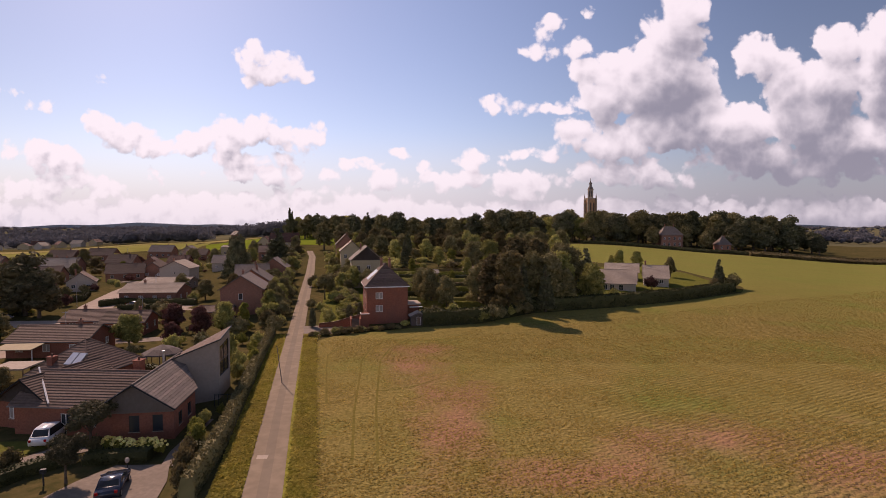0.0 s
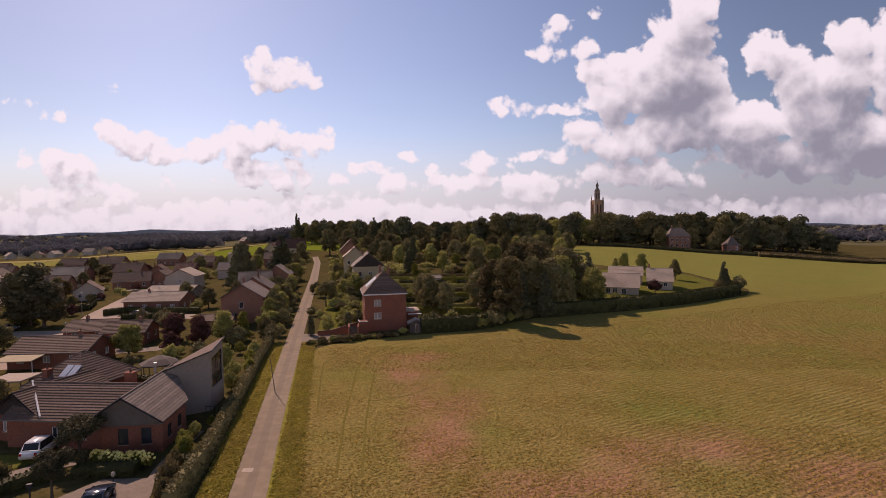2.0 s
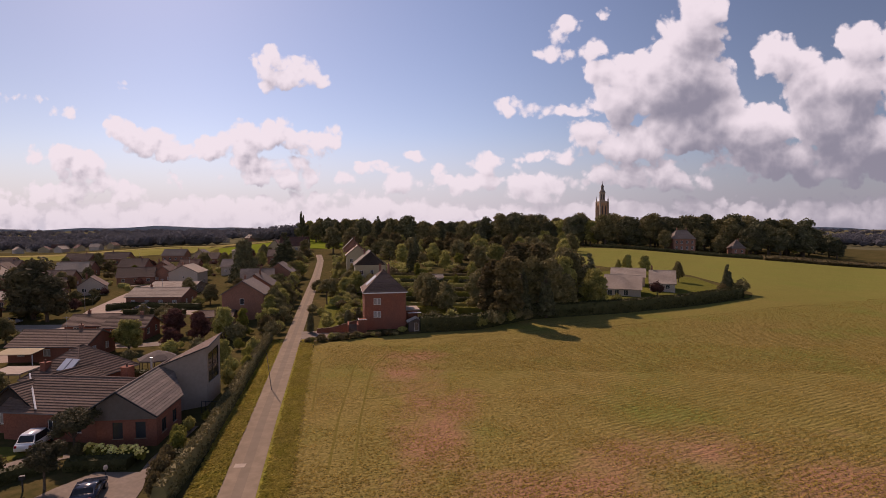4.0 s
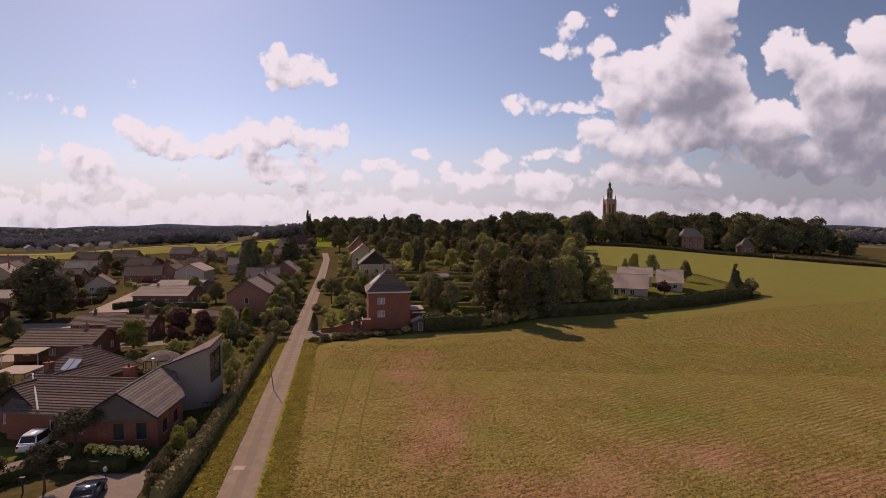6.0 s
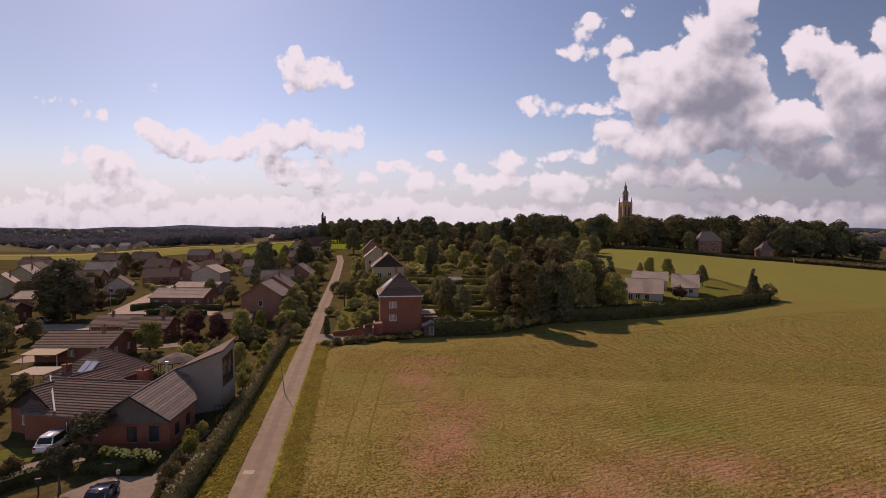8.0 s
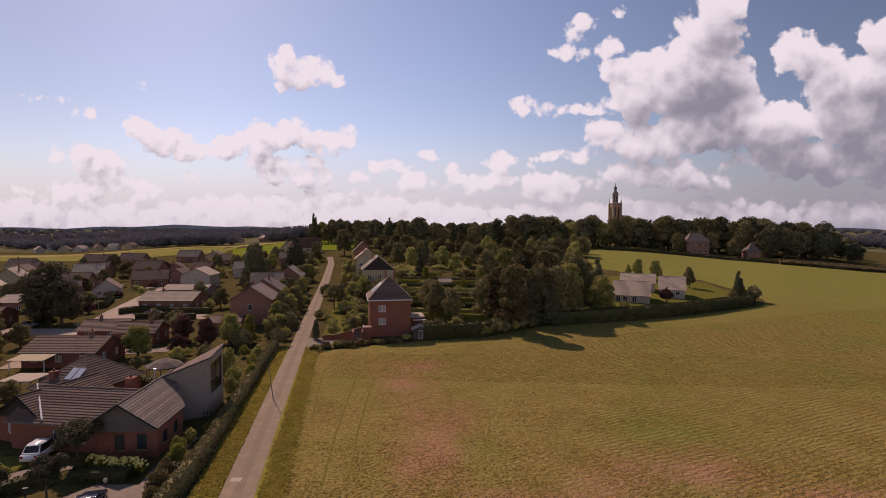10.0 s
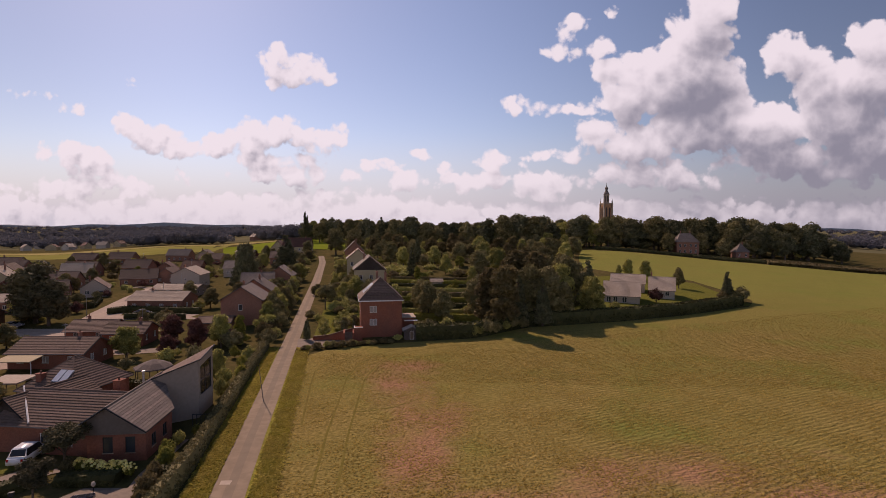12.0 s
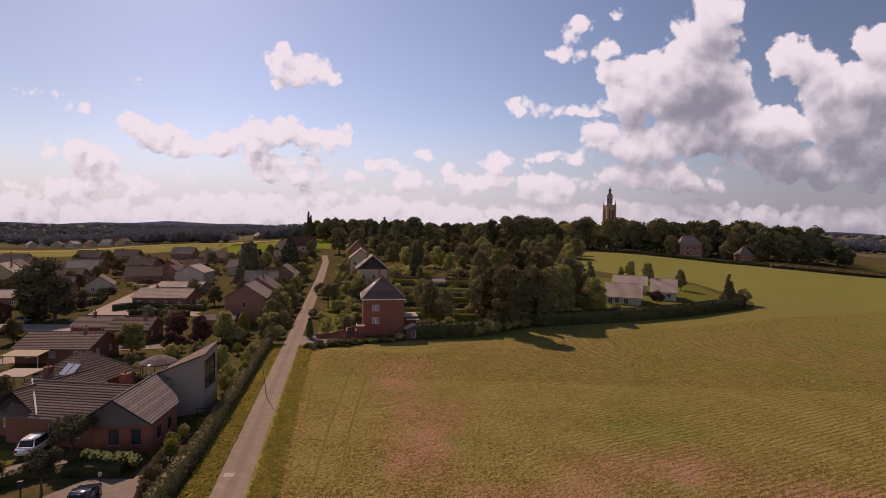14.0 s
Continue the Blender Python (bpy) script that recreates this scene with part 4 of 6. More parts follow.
# slanting end wall under the cut of the roof
gb = bmesh.new()
gb.faces.new([gb.verts.new(c) for c in ((3.0, 7.25, -0.6), (-0.4, 12.7, -0.6), (-0.4, 12.7, 5.6), (3.0, 7.25, 3.4))])
bmesh.ops.solidify(gb, geom=gb.faces[:], thickness=0.1)
part("end_wall", gb, BRICK, H2)
tiled(H2, (XL, YR, ZLF), (XL, 0, ZLF), (RX, 0, RZ), (RX, YR, RZ), 10, TILE_G, True)
tiled(H2, (XR, 0, ZRT), (XR, YE, ZRT), (RX, YR, RZ), (RX, 0, RZ), 14, TILE_G, True)
for x, y, z in ((XL, YR, ZLF), (XR, YE, ZRT)):
    part("gutter", bar(bmesh.new(), (x, 0, z - 0.03), (x, y, z - 0.03), 0.07, 8), DARK, H2)
    part("verge_board", bar(bmesh.new(), (x, -0.02, z + 0.02), (RX, -0.02, RZ + 0.05), 0.09), DARK, H2)
part("ridge_cap", bar(bmesh.new(), (RX, 0, RZ + 0.08), (RX, YR, RZ + 0.08), 0.11, 8), TILE_G, H2)
H3 = thing("house_wing", pose(-44.2, 58.6, 0, 0, 0, -14), "brick cross wing with dark tiled gable roof", "house")
walls(H3, 7.6, 9.0, 3.1, W("f", (-1.6, 1.0), 1.0, 1.1, 1.5), BRICK, glass=CURTAIN)
for y in (-4.53, 4.5):
    gb = bmesh.new()
    gb.faces.new([gb.verts.new(c) for c in ((-4.0, y, 2.85), (4.0, y, 2.85), (0, y, 5.45))])
    bmesh.ops.solidify(gb, geom=gb.faces[:], thickness=0.08)
    part("gable_board", gb, CLADDING, H3, "dark boarded gable")
roof(H3, 7.6, 9.0, 3.1, 2.4, "y", TILE, courses=13, split=True, gutter=DARK)
part("valley_strip", bar(bmesh.new(), (-2.5, -4.05, 3.42), (-7.3, 0.2, 5.95), 0.10), TRIM, H1, "pale valley flashing")
H3b = thing("house_wing", pose(-47.0, 66.8, 0, 0, 0, -10), "rear brick wing with hipped tile roof and two skylights", "house")
walls(H3b, 8.2, 9.0, 3.7, W("r", (1.5,), 1.0, 1.2, 1.2), BRICK)
roof(H3b, 8.2, 9.0, 3.7, 3.3, "y", TILE, hip=4.6, courses=14, split=True)
for k in (0, 1):
    t = Matrix.Translation((0.45 + 1.12 * k, -2.75, 5.06)) @ Matrix.Rotation(radians(38.5), 4, "X")
    sk = part("skylight", boxed(-0.52, 0.52, -0.95, 0.95, 0.06, 0.20, m=t), METAL, H3b)
    part("pane", boxed(-0.46, 0.46, -0.88, 0.88, 0.204, 0.215, m=t), SKYLIGHT, sk)
chimney(H3b, -2.0, -3.3, 3.9, 5.5, 0.8, BRICK)
# tall wedge with one rising roof
H4 = thing("house_wing", pose(-31.2, 64.8, 0), "tall pale rendered wing with a rising single-pitch roof", "house")
PLAN = [(-1.6, -4.3, 5.75), (2.75, -0.95, 7.55), (2.0, 4.3, 8.15), (-4.6, 2.6, 4.3)]
bm = bmesh.new()
for i in (0, 2, 3):
    (x0, y0, z0), (x1, y1, z1) = PLAN[i], PLAN[(i + 1) % 4]
    bm.faces.new([bm.verts.new(c) for c in ((x0, y0, -0.6), (x1, y1, -0.6), (x1, y1, z1), (x0, y0, z0))])
B0, C0 = Vector(PLAN[1]), Vector(PLAN[2])
E0 = Vector((C0.x - B0.x, C0.y - B0.y, 0))
IN = Vector((-E0.y, E0.x, 0)).normalized() * 0.2
onwall = lambda f, z: Vector((B0.x, B0.y, 0)) + E0 * f + Vector((0, 0, z))
top = lambda f: B0.z + (C0.z - B0.z) * f
WIN = [(0.12, 2.7), (0.9, 2.7), (0.9, 6.95), (0.12, 6.55)]
ring = [(0, -0.6), (1, -0.6), (1, top(1)), (0, top(0))]
for i in range(4):
    j = (i + 1) % 4
    bm.faces.new([bm.verts.new(onwall(*p)) for p in (ring[i], ring[j], WIN[j], WIN[i])])
    bm.faces.new([bm.verts.new(c) for c in (onwall(*WIN[i]), onwall(*WIN[j]), onwall(*WIN[j]) + IN, onwall(*WIN[i]) + IN)])
part("wall", bm, GREYR, H4)
bm = bmesh.new()
for i in range(4):
    bar(bm, onwall(*WIN[i]) + IN * 0.6, onwall(*WIN[(i + 1) % 4]) + IN * 0.6, 0.06)
bar(bm, onwall(0.5, 2.7) + IN * 0.6, onwall(0.5, 6.75) + IN * 0.6, 0.05)
bar(bm, onwall(0.12, 4.6) + IN * 0.6, onwall(0.9, 4.6) + IN * 0.6, 0.05)
wn = part("window", bm, DARK, H4, "tall dark window")
bm = bmesh.new()
bm.faces.new([bm.verts.new(onwall(*p) + IN * 0.62) for p in WIN])
bmesh.ops.solidify(bm, geom=bm.faces[:], thickness=0.01)
part("pane", bm, GLASS, wn)
UP = Vector((0, 0, 0.12))
RF = [Vector(p) * 1.0 + UP + Vector((p[0], p[1], 0)).normalized() * 0.35 for p in PLAN]
tiled(H4, RF[3], RF[0], RF[1], RF[2], 14, TILE, True)
for i in (0, 1, 2):
    part("verge_board", bar(bmesh.new(), RF[i], RF[i + 1], 0.09), DARK, H4)
bm = bar(bmesh.new(), (-2.1, -4.7, 5.0), (-2.1, -4.7, 7.0), 0.14, 10)
part("flue", lathe(bm, [(0.2, 7.0), (0.2, 7.15)], 10, -2.1, -4.7), METAL, H4, "steel flue pipe")
fn = thing("garden_fence", pose(-27.9, 61.2, 0, 0, 0, 8), "dark metal garden screen beside the rendered wall", "fence")
for k in range(5):
    part("post", boxed(k * 0.5, k * 0.5 + 0.06, 0, 0.06, -0.2, 1.5), DARK, fn)
part("rail", boxed(0, 2.06, 0.065, 0.1, 1.35, 1.42), DARK, fn)

# ---- the red brick house by the field ----
HB = house(-13.3, 115.3, RA, 8.9, 11, 8.2, 4.2, "y", BRICK, TILE, W("f", (-2.15, -1.35), 5.2, 0.75, 1.4) + W("f", (-2.15, -1.35), 2.4, 0.75, 1.4) + W("l", (-3.5, -1.0, 2.0), 5.2, 1.1, 1.4) + W("l", (-3.5, 2.0), 2.4, 1.1, 1.4) + [("l", 3.6, 2.2, 1.0, 2.1, "door")],
           "two-storey red brick house with hipped dark tile roof", hip=4.6, chim=((-0.6, 0.9, 13.6), (1.4, 1.9, 13.4)), glass=CURTAIN, split=True, gutter=TRIM)
# panels in pale glass colour, which paints the sky's sheen on them
for k, (yy, zz) in enumerate(((-0.8, 9.4), (1.2, 9.4))):
    t = Matrix.Translation((-2.6, yy, 9.98)) @ Matrix.Rotation(radians(-42), 4, "Y")
    part("solar_panel", boxed(-1.6, 1.4, -0.85, 0.85, 0.08, 0.14, m=t), SKYLIGHT, HB, "glinting roof panel")
part("cornice", box(box(boxed(-4.75, 4.75, -6.0, -5.9, 7.66, 7.86), -4.75, -4.65, -5.89, 5.9, 7.66, 7.86), 4.65, 4.75, -5.89, 5.9, 7.66, 7.86), TRIM, HB, "white eaves board")
bm = boxed(4.25, 7.6, -2.0, 2.6, -0.5, 3.2)
ext = part("side_extension", bm, BRICK, HB)
part("flat_roof", boxed(4.25, 8.0, -2.5, 3.0, 3.204, 3.45), TILE_L, ext, "pale flat roof")
part("awning", boxed(5.2, 8.2, -3.6, -2.55, 2.75, 2.85, m=None), TRIM, ext)
# garden wall, steps and porch
gw = thing("garden_wall", pose(-26.0, 106.0, gz(-26, 106), 0, 0, 4), "sloping red brick garden wall with pale coping", "wall")
bm = bmesh.new()
v = [bm.verts.new(c) for c in ((0, 0, -0.6), (8.5, 0, -0.6), (8.5, 0, 2.7), (3.2, 0, 1.2), (0, 0, 0.9))]
f = bm.faces.new(v)
bmesh.ops.solidify(bm, geom=[f], thickness=0.3)
part("wall_body", bm, BRICK2, gw)
bm = bmesh.new()
for a, b in (((0, 0.9), (3.2, 1.2)), ((3.2, 1.2), (8.5, 2.7))):
    w = [bm.verts.new(c) for c in ((a[0], -0.06, a[1] + 0.01), (b[0], -0.06, b[1] + 0.01), (b[0], 0.36, b[1] + 0.01), (a[0], 0.36, a[1] + 0.01))]
    f = bm.faces.new(w)
    bmesh.ops.solidify(bm, geom=[f], thickness=-0.08)
part("coping", bm, STONE, gw)
st = thing("garden_stairs", pose(-18.6, 103.6, gz(-19, 104), 0, 0, RA), "pale stone garden steps between brick walls", "stairs")
for k in range(12):
    part("step", boxed(0, 1.5, k * 0.3, 3.9, k * 0.19, k * 0.19 + 0.185), PAVING, st)
for x in (-0.34, 1.55):
    part("side_wall", boxed(x, x + 0.3, -0.1, 3.95, -0.4, 2.3), BRICK, st, "red brick side wall")
part("porch", boxed(1.9, 3.6, 1.6, 3.9, -0.4, 2.9), BRICK, st, "brick porch")
part("porch_rail", box(boxed(1.85, 3.65, 1.5, 1.62, 2.905, 3.05), 1.85, 1.97, 1.625, 3.9, 2.905, 3.05), TRIM, st, "white rail")
sh = thing("shed", pose(-5.4, 109.2, gz(-5, 109), 0, 0, 10), "small dark timber shed with grey felt roof", "shed")
walls(sh, 3.2, 2.6, 2.0, [("f", 0, 0.0, 0.9, 1.8, "door")], CLADDING, gable="y", rise=0.7)
roof(sh, 3.2, 2.6, 2.0, 0.7, "y", TILE_L, over=0.3, courses=6)

# ---- houses up the lane ----
H5 = house(-25, 165, RA, 9.6, 11, 8.8, 4.0, "y", CREAM, TILE_G, W("f", (-2.8, 0.4), 5.4, 1.1, 1.5) + W("f", (-2.8, 1.8), 2.2, 1.1, 1.5) + W("l", (-3, 0, 3), 5.2, 1.1, 1.4), "tall brick and render house with grey slate roof", chim=((-1.6, 1, 13.4),))
gb = bmesh.new()
gb.faces.new([gb.verts.new(c) for c in ((-4.8, -5.53, 8.5), (4.8, -5.53, 8.5), (0, -5.53, 12.6))])
bmesh.ops.solidify(gb, geom=gb.faces[:], thickness=-0.05)
part("gable_cladding", gb, CLADDING, H5, "dark clad gable")
house(-37, 205, RA, 8.6, 10, 8.2, 3.6, "y", CREAM, TILE_L, W("f", (-2.4, 1.2), 5.2, 1.1, 1.5) + W("l", (-2.5, 1.5), 5.2, 1.1, 1.4), "cream rendered house with pale slate roof beside the lane", chim=((-1.0, -2, 12.4),))
house(-46, 240, RA, 8.6, 10, 8.2, 4.4, "y", BRICK2, TILE_G, W("f", (-2.2, 1.2), 5.0, 1.1, 1.4) + W("l", (-2.5, 1.5), 5.0, 1.1, 1.4), "brown brick house with steep slate roof beside the lane", chim=((0.8, -1, 13.4),))
# ---- brick pair on the other side of the lane ----
house(-49.0, 126, 9, 9.6, 9.5, 6.3, 3.1, "y", BRICK2, TILE_G, W("f", (-0.2,), 3.6, 1.0, 1.5) + W("r", (-2.5, 0.2, 2.8), 3.6, 1.1, 1.3) + W("r", (-2.0, 1.8), 0.9, 1.3, 1.4), "brown-red brick house with grey gabled roof", chim=((-0.7, 0.6, 10.2),))
house(-53.0, 143, 9, 8.6, 8.5, 6.0, 2.9, "y", BRICK2, TILE_G, W("f", (1.5,), 3.4, 1.0, 1.4) + W("r", (-2, 1.5), 3.4, 1.1, 1.3), "brown-red brick house with grey gabled roof", chim=((0.7, -0.6, 9.8),))
house(-63, 168, 20, 10, 9, 4.6, 3.0, "x", BRICK2, TILE_G, W("f", (-2.5, 1.5), 1.4, 1.3, 1.4), "low brick house with grey roof among trees", chim=((1, 0, 8.4),))
house(-58, 176, 9, 8, 9, 5.4, 3.0, "y", BRICK2, TILE_G, W("f", (0.5,), 3.0, 1.1, 1.4), "brick house with slate roof among trees")
house(-100, 322, 6, 17, 10, 4.0, 5.2, "x", CREAM, TILE_R, W("f", (-5, -2, 2, 5), 1.2, 1.3, 1.5), "long farmhouse with steep red-brown tiled roof", chim=((5, 0, 10.4),))
house(-112, 322, 6, 8, 9, 4.5, 4.2, "y", CREAM, TILE_R, W("f", (-1.5, 1.5), 1.4, 1.1, 1.4), "gabled orange-cream house end beside the farmhouse")
house(-124, 300, 4, 10, 9, 6.0, 0.8, "x", CREAM, TILE_L, W("f", (-2.5, 2.5), 2.0, 1.6, 1.3), "pale low-roofed building among trees")

# ---- village ----
VILLAGE = [
    # x, y, turn, width, depth, eaves, rise, ridge, wall, roof, label
    (-66.6, 88.5, 4, 12.8, 8.5, 2.8, 2.3, "x", BRICK, TILE, "long brick bungalow with dark low-pitched roof"),
    (-74, 107.5, 8, 9, 8, 2.6, 2.0, "x", BRICK, TILE, "brick bungalow with dark tiled roof"),
    (-64.6, 104.5, 8, 8, 7, 2.8, 2.0, "x", BRICK, TILE, "brick bungalow wing with dark tiled roof"),
    (-83, 147, 3, 15.5, 10, 3.2, 2.4, "x", BRICK2, TILE_L, "long bungalow with pale slate roof behind a hedge"),
    (-93.5, 174, 3, 15, 9, 2.6, 1.6, "x", GREYR, TILE_L, "long low grey building with pale roof"),
    (-101.5, 196, 8, 10.5, 11, 5.4, 3.2, "y", WHITE, TILE_L, "white gabled house with pale roof"),
    (-133, 164, 30, 12, 10, 3.0, 4.0, "x", BRICK2, TILE, "brick house with steep dark roof"),
    (-123, 173, 30, 8, 9, 3.2, 3.6, "y", WHITE, TILE, "pale gabled house with dark roof"),
    (-127, 204, 25, 13, 10, 3.0, 4.0, "x", BRICK2, TILE, "brick house with steep dark roof"),
    (-118, 210, 10, 9, 10, 3.2, 4.0, "y", BRICK2, TILE, "brick house with dark gable"),
    (-152, 242, 5, 12, 9, 4.0, 4.2, "x", BRICK2, TILE, "brick house with dark tiled roof"),
    (-136, 238, 20, 9, 9, 3.2, 4.0, "y", BRICK2, TILE_R, "brick house with brown tiled gable roof"),
    (-126, 244, 5, 9, 9, 3.4, 4.0, "x", BRICK2, TILE_R, "brick house with brown tiled roof"),
    (-176, 236, 10, 14, 10, 3.6, 4.2, "x", BRICK2, TILE, "brick house with dark tiled roof"),
    (-162, 215, 28, 11, 10, 4.4, 4.4, "x", CREAM, TILE_L, "cream house with pale slate roof"),
    (-150, 192, 15, 11, 10, 3.2, 4.2, "x", BRICK2, TILE, "brick house with dark tiled roof"),
    (-178, 324, 3, 14, 9, 4.0, 4.4, "x", BRICK2, TILE_G, "house with grey slate roof at the village edge"),
    (-158, 318, 10, 10, 10, 4.2, 4.2, "y", CREAM, TILE_G, "pale gabled house at the village edge"),
    (-226, 304, 3, 15, 9, 3.6, 4.4, "x", BRICK2, TILE, "brick house with dark roof at the village edge"),
    (-204, 306, 3, 15, 9, 3.8, 4.4, "x", BRICK2, TILE, "brick house with dark roof at the village edge"),
    (-214, 240, 10, 13, 10, 4.0, 4.4, "x", BRICK2, TILE, "brick house with dark tiled roof"),
    (-236, 262, 10, 13, 10, 4.0, 4.4, "x", CREAM, TILE, "cream house with dark tiled roof"),
    (-180, 196, 25, 9, 11, 4.6, 4.4, "y", CREAM, TILE_L, "cream gabled house with pale roof"),
    (-190, 212, 25, 9, 11, 4.6, 4.4, "y", CREAM, TILE, "cream gabled house with dark roof"),
    (-158, 164, 38, 8, 11, 4.4, 4.2, "y", CREAM, TILE_L, "cream gabled house with pale roof at a street corner"),
    (-170, 152, 38, 9, 11, 3.8, 3.8, "y", WHITE, TILE_L, "pale gabled house with light slate roof"),
    (-124, 142, 10, 11, 9, 3.2, 2.0, "x", BRICK2, TILE_L, "low brick house with pale roof behind a tree"),
    (-114, 118, 10, 10, 9, 3.0, 2.2, "x", BRICK2, TILE, "low brick house with dark roof beside the street"),
    (-76, 60, 10, 11, 9, 3.2, 3.0, "x", WHITE, TILE, "white house with dark roof"),
    (-145, 300, 6, 13, 9, 3.4, 3.8, "x", BRICK2, TILE, "brick house with dark roof among trees"),
    (-98, 232, 12, 12, 9, 3.6, 3.6, "x", WHITE, TILE_G, "white house with slate roof among trees"),
    (-88, 262, 12, 12, 9, 3.6, 3.6, "x", BRICK2, TILE, "brick house with dark roof among trees"),
]
for i, (x, y, rz, w, d, h, r, ridge, wm, rm, lab) in enumerate(VILLAGE):
    n, r = int(w / 3.4), r * 0.82
    ops = W("f", [(k - (n - 1) / 2) * w / n for k in range(n)], 1.0, 1.2, 1.2) + W("r", (-1.8, 1.8), 1.0, 1.1, 1.2)
    if ridge == "y":
        ops += W("f", (0,), 3.2 if h > 4.2 else 2.4, 0.6, 0.7) if h > 4.2 else []
    house(x, y, rz, w, d, h, r, ridge, wm, rm, ops, lab, chim=((w * 0.22 * (-1) ** i, 0.5, h + r + 0.8),), glass=CURTAIN if i % 3 == 0 else None, group="village houses")

for x, y, z in ((-66, 88.5, 5.2), (-83, 147, 5.9), (-101, 196, 9.0), (-62, 104.5, 5.4), (-150, 242, 8.6)):
    an = thing("roof_aerial", pose(x, y, gz(x, y) + z - 0.3, 0, 0, 20), "thin metal television aerial on a house roof", "aerial")
    part("mast", bar(bmesh.new(), (0, 0, 0), (0, 0, 2.2), 0.035), METAL, an)
    for k in range(4):
        part("rod", bar(bmesh.new(), (-0.5 + 0.06 * k, 0.25 * k - 0.3, 2.0), (0.5 - 0.06 * k, 0.25 * k - 0.3, 2.0), 0.015, 4), METAL, an)
    part("boom", bar(bmesh.new(), (0, -0.4, 2.0), (0, 0.6, 2.0), 0.02, 4), METAL, an)

# awning and flat carports
cp = thing("awning", pose(-69.0, 82.2, 0, 0, 0, 4), "cream awning on thin posts beside the bungalow", "awning")
part("canopy", boxed(-3, 3, -1.6, 1.6, 2.3, 2.42, m=Matrix.Rotation(radians(6), 4, "X")), CREAM, cp)
for x in (-2.9, 2.9):
    part("post", boxed(x - 0.05, x + 0.05, -1.5, -1.4, -0.3, 2.1), TRIM, cp)
cp = thing("carport", pose(-60.2, 71.0, 0, 0, 0, 5), "flat white-roofed carport on timber posts", "carport")
part("roof_slab", boxed(-2.4, 2.4, -2.2, 2.2, 2.2, 2.4), TILE_L, cp)
for x in (-2.3, 2.2):
    for y in (-2.0, 1.9):
        part("post", boxed(x, x + 0.1, y, y + 0.1, -0.3, 2.197), WOOD, cp)
sh2 = thing("shed", pose(-44.5, 80, 0, 0, 0, 20), "dark round-roofed garden pavilion", "shed")
part("roof", lathe(bmesh.new(), [(3.0, 1.9), (2.9, 2.05), (1.6, 2.7), (0.1, 3.2)], 8), CLADDING, sh2)
for k in range(8):
    a = k * math.pi / 4
    part("post", boxed(2.6 * math.cos(a) - .06, 2.6 * math.cos(a) + .06, 2.6 * math.sin(a) - .06, 2.6 * math.sin(a) + .06, -0.3, 1.95), WOOD, sh2)
for x, y, rz in ((10, 196, 10), (-4, 184, 12), (24, 178, 8)):
    house(x, y, rz, 4, 3, 2.1, 0.8, "x", WHITE, TILE_L, [], "small pale garden shed between hedges", category="shed", name="shed")
gr = house(-52, 116.5, 14, 7, 6, 2.6, 0.9, "x", BRICK2, TILE, [], "low garage with dark flat-pitched roof", category="garage", name="garage")

# ---- white bungalow by the field ----
house(55.5, 161, -20, 10.5, 11, 2.3, 3.6, "x", WHITE, TILE_L, W("f", (-3.6, -1.6, 1.0), 0.1, 1.3, 1.7) + W("r", (-1.5,), 0.8, 1.0, 1.2), "white bungalow with large pale slate roof behind a hedge", z=2.2)
house(71.5, 171, -20, 7.5, 11, 2.7, 3.6, "x", WHITE, TILE_L, W("f", (-2.2, 1.6), 0.8, 1.2, 1.3), "white bungalow wing with pale slate roof", z=2.4, chim=((-3.2, 0.4, 7.6),))
house(64, 182, -20, 11, 8, 3.4, 2.6, "x", WHITE, TILE_L, [], "rear wing of white bungalow with pale slate roof", z=2.6)
# ---- manor and lodge before the wood ----
house(156, 352, -4, 14, 12, 9, 5.5, "x", BRICK2, TILE_G, W("f", (-5, -1.8, 1.8, 5), 1.5, 1.3, 2.2) + W("f", (-5, -1.8, 1.8, 5), 5.4, 1.3, 2.0), "brick manor house with steep slate roof before a wood", hip=4.0, chim=((-3, 0, 16.2), (3, 0, 16.2)))
house(188, 343, -4, 8, 8, 4.5, 5.0, "x", BRICK2, TILE_G, W("f", (-2, 2), 1.2, 1.1, 1.8), "small brick lodge with steep pyramid slate roof", hip=4.2, chim=((1.2, 0, 10.4),))
house(350, 490, 0, 17, 9, 6.5, 1.0, "x", WHITE, TILE_L, W("f", (-6, -2, 2, 6), 3.4, 1.6, 1.6), "pale flat-roofed building far beyond the maize")


for i in range(26):
    y = 560 + (i * 137) % 640
    x = -y * (0.35 + 0.6 * ((i * 0.618) % 1))
    house(x, y, (i * 37) % 90 - 45, 12, 9, 4.5, 4, "x", (WHITE, CREAM, BRICK2)[i % 3], (TILE_L, TILE_R, TILE_L)[i % 3], [], "distant house among trees in the valley", group="distant houses")


for i in range(9):
    x, y = -478 + 12.5 * i + 9 * (i * 0.618 % 1), 545 + 40 * ((i * 0.37) % 1)
    house(x, y, (i * 53) % 70 - 35, 11, 8, 4.2, 3.2, "xy"[i % 2], (WHITE, CREAM, WHITE)[i % 3], (TILE_L, TILE_R, TILE_G)[i % 3], [], "pale distant house at the foot of the wooded hills", group="distant houses")


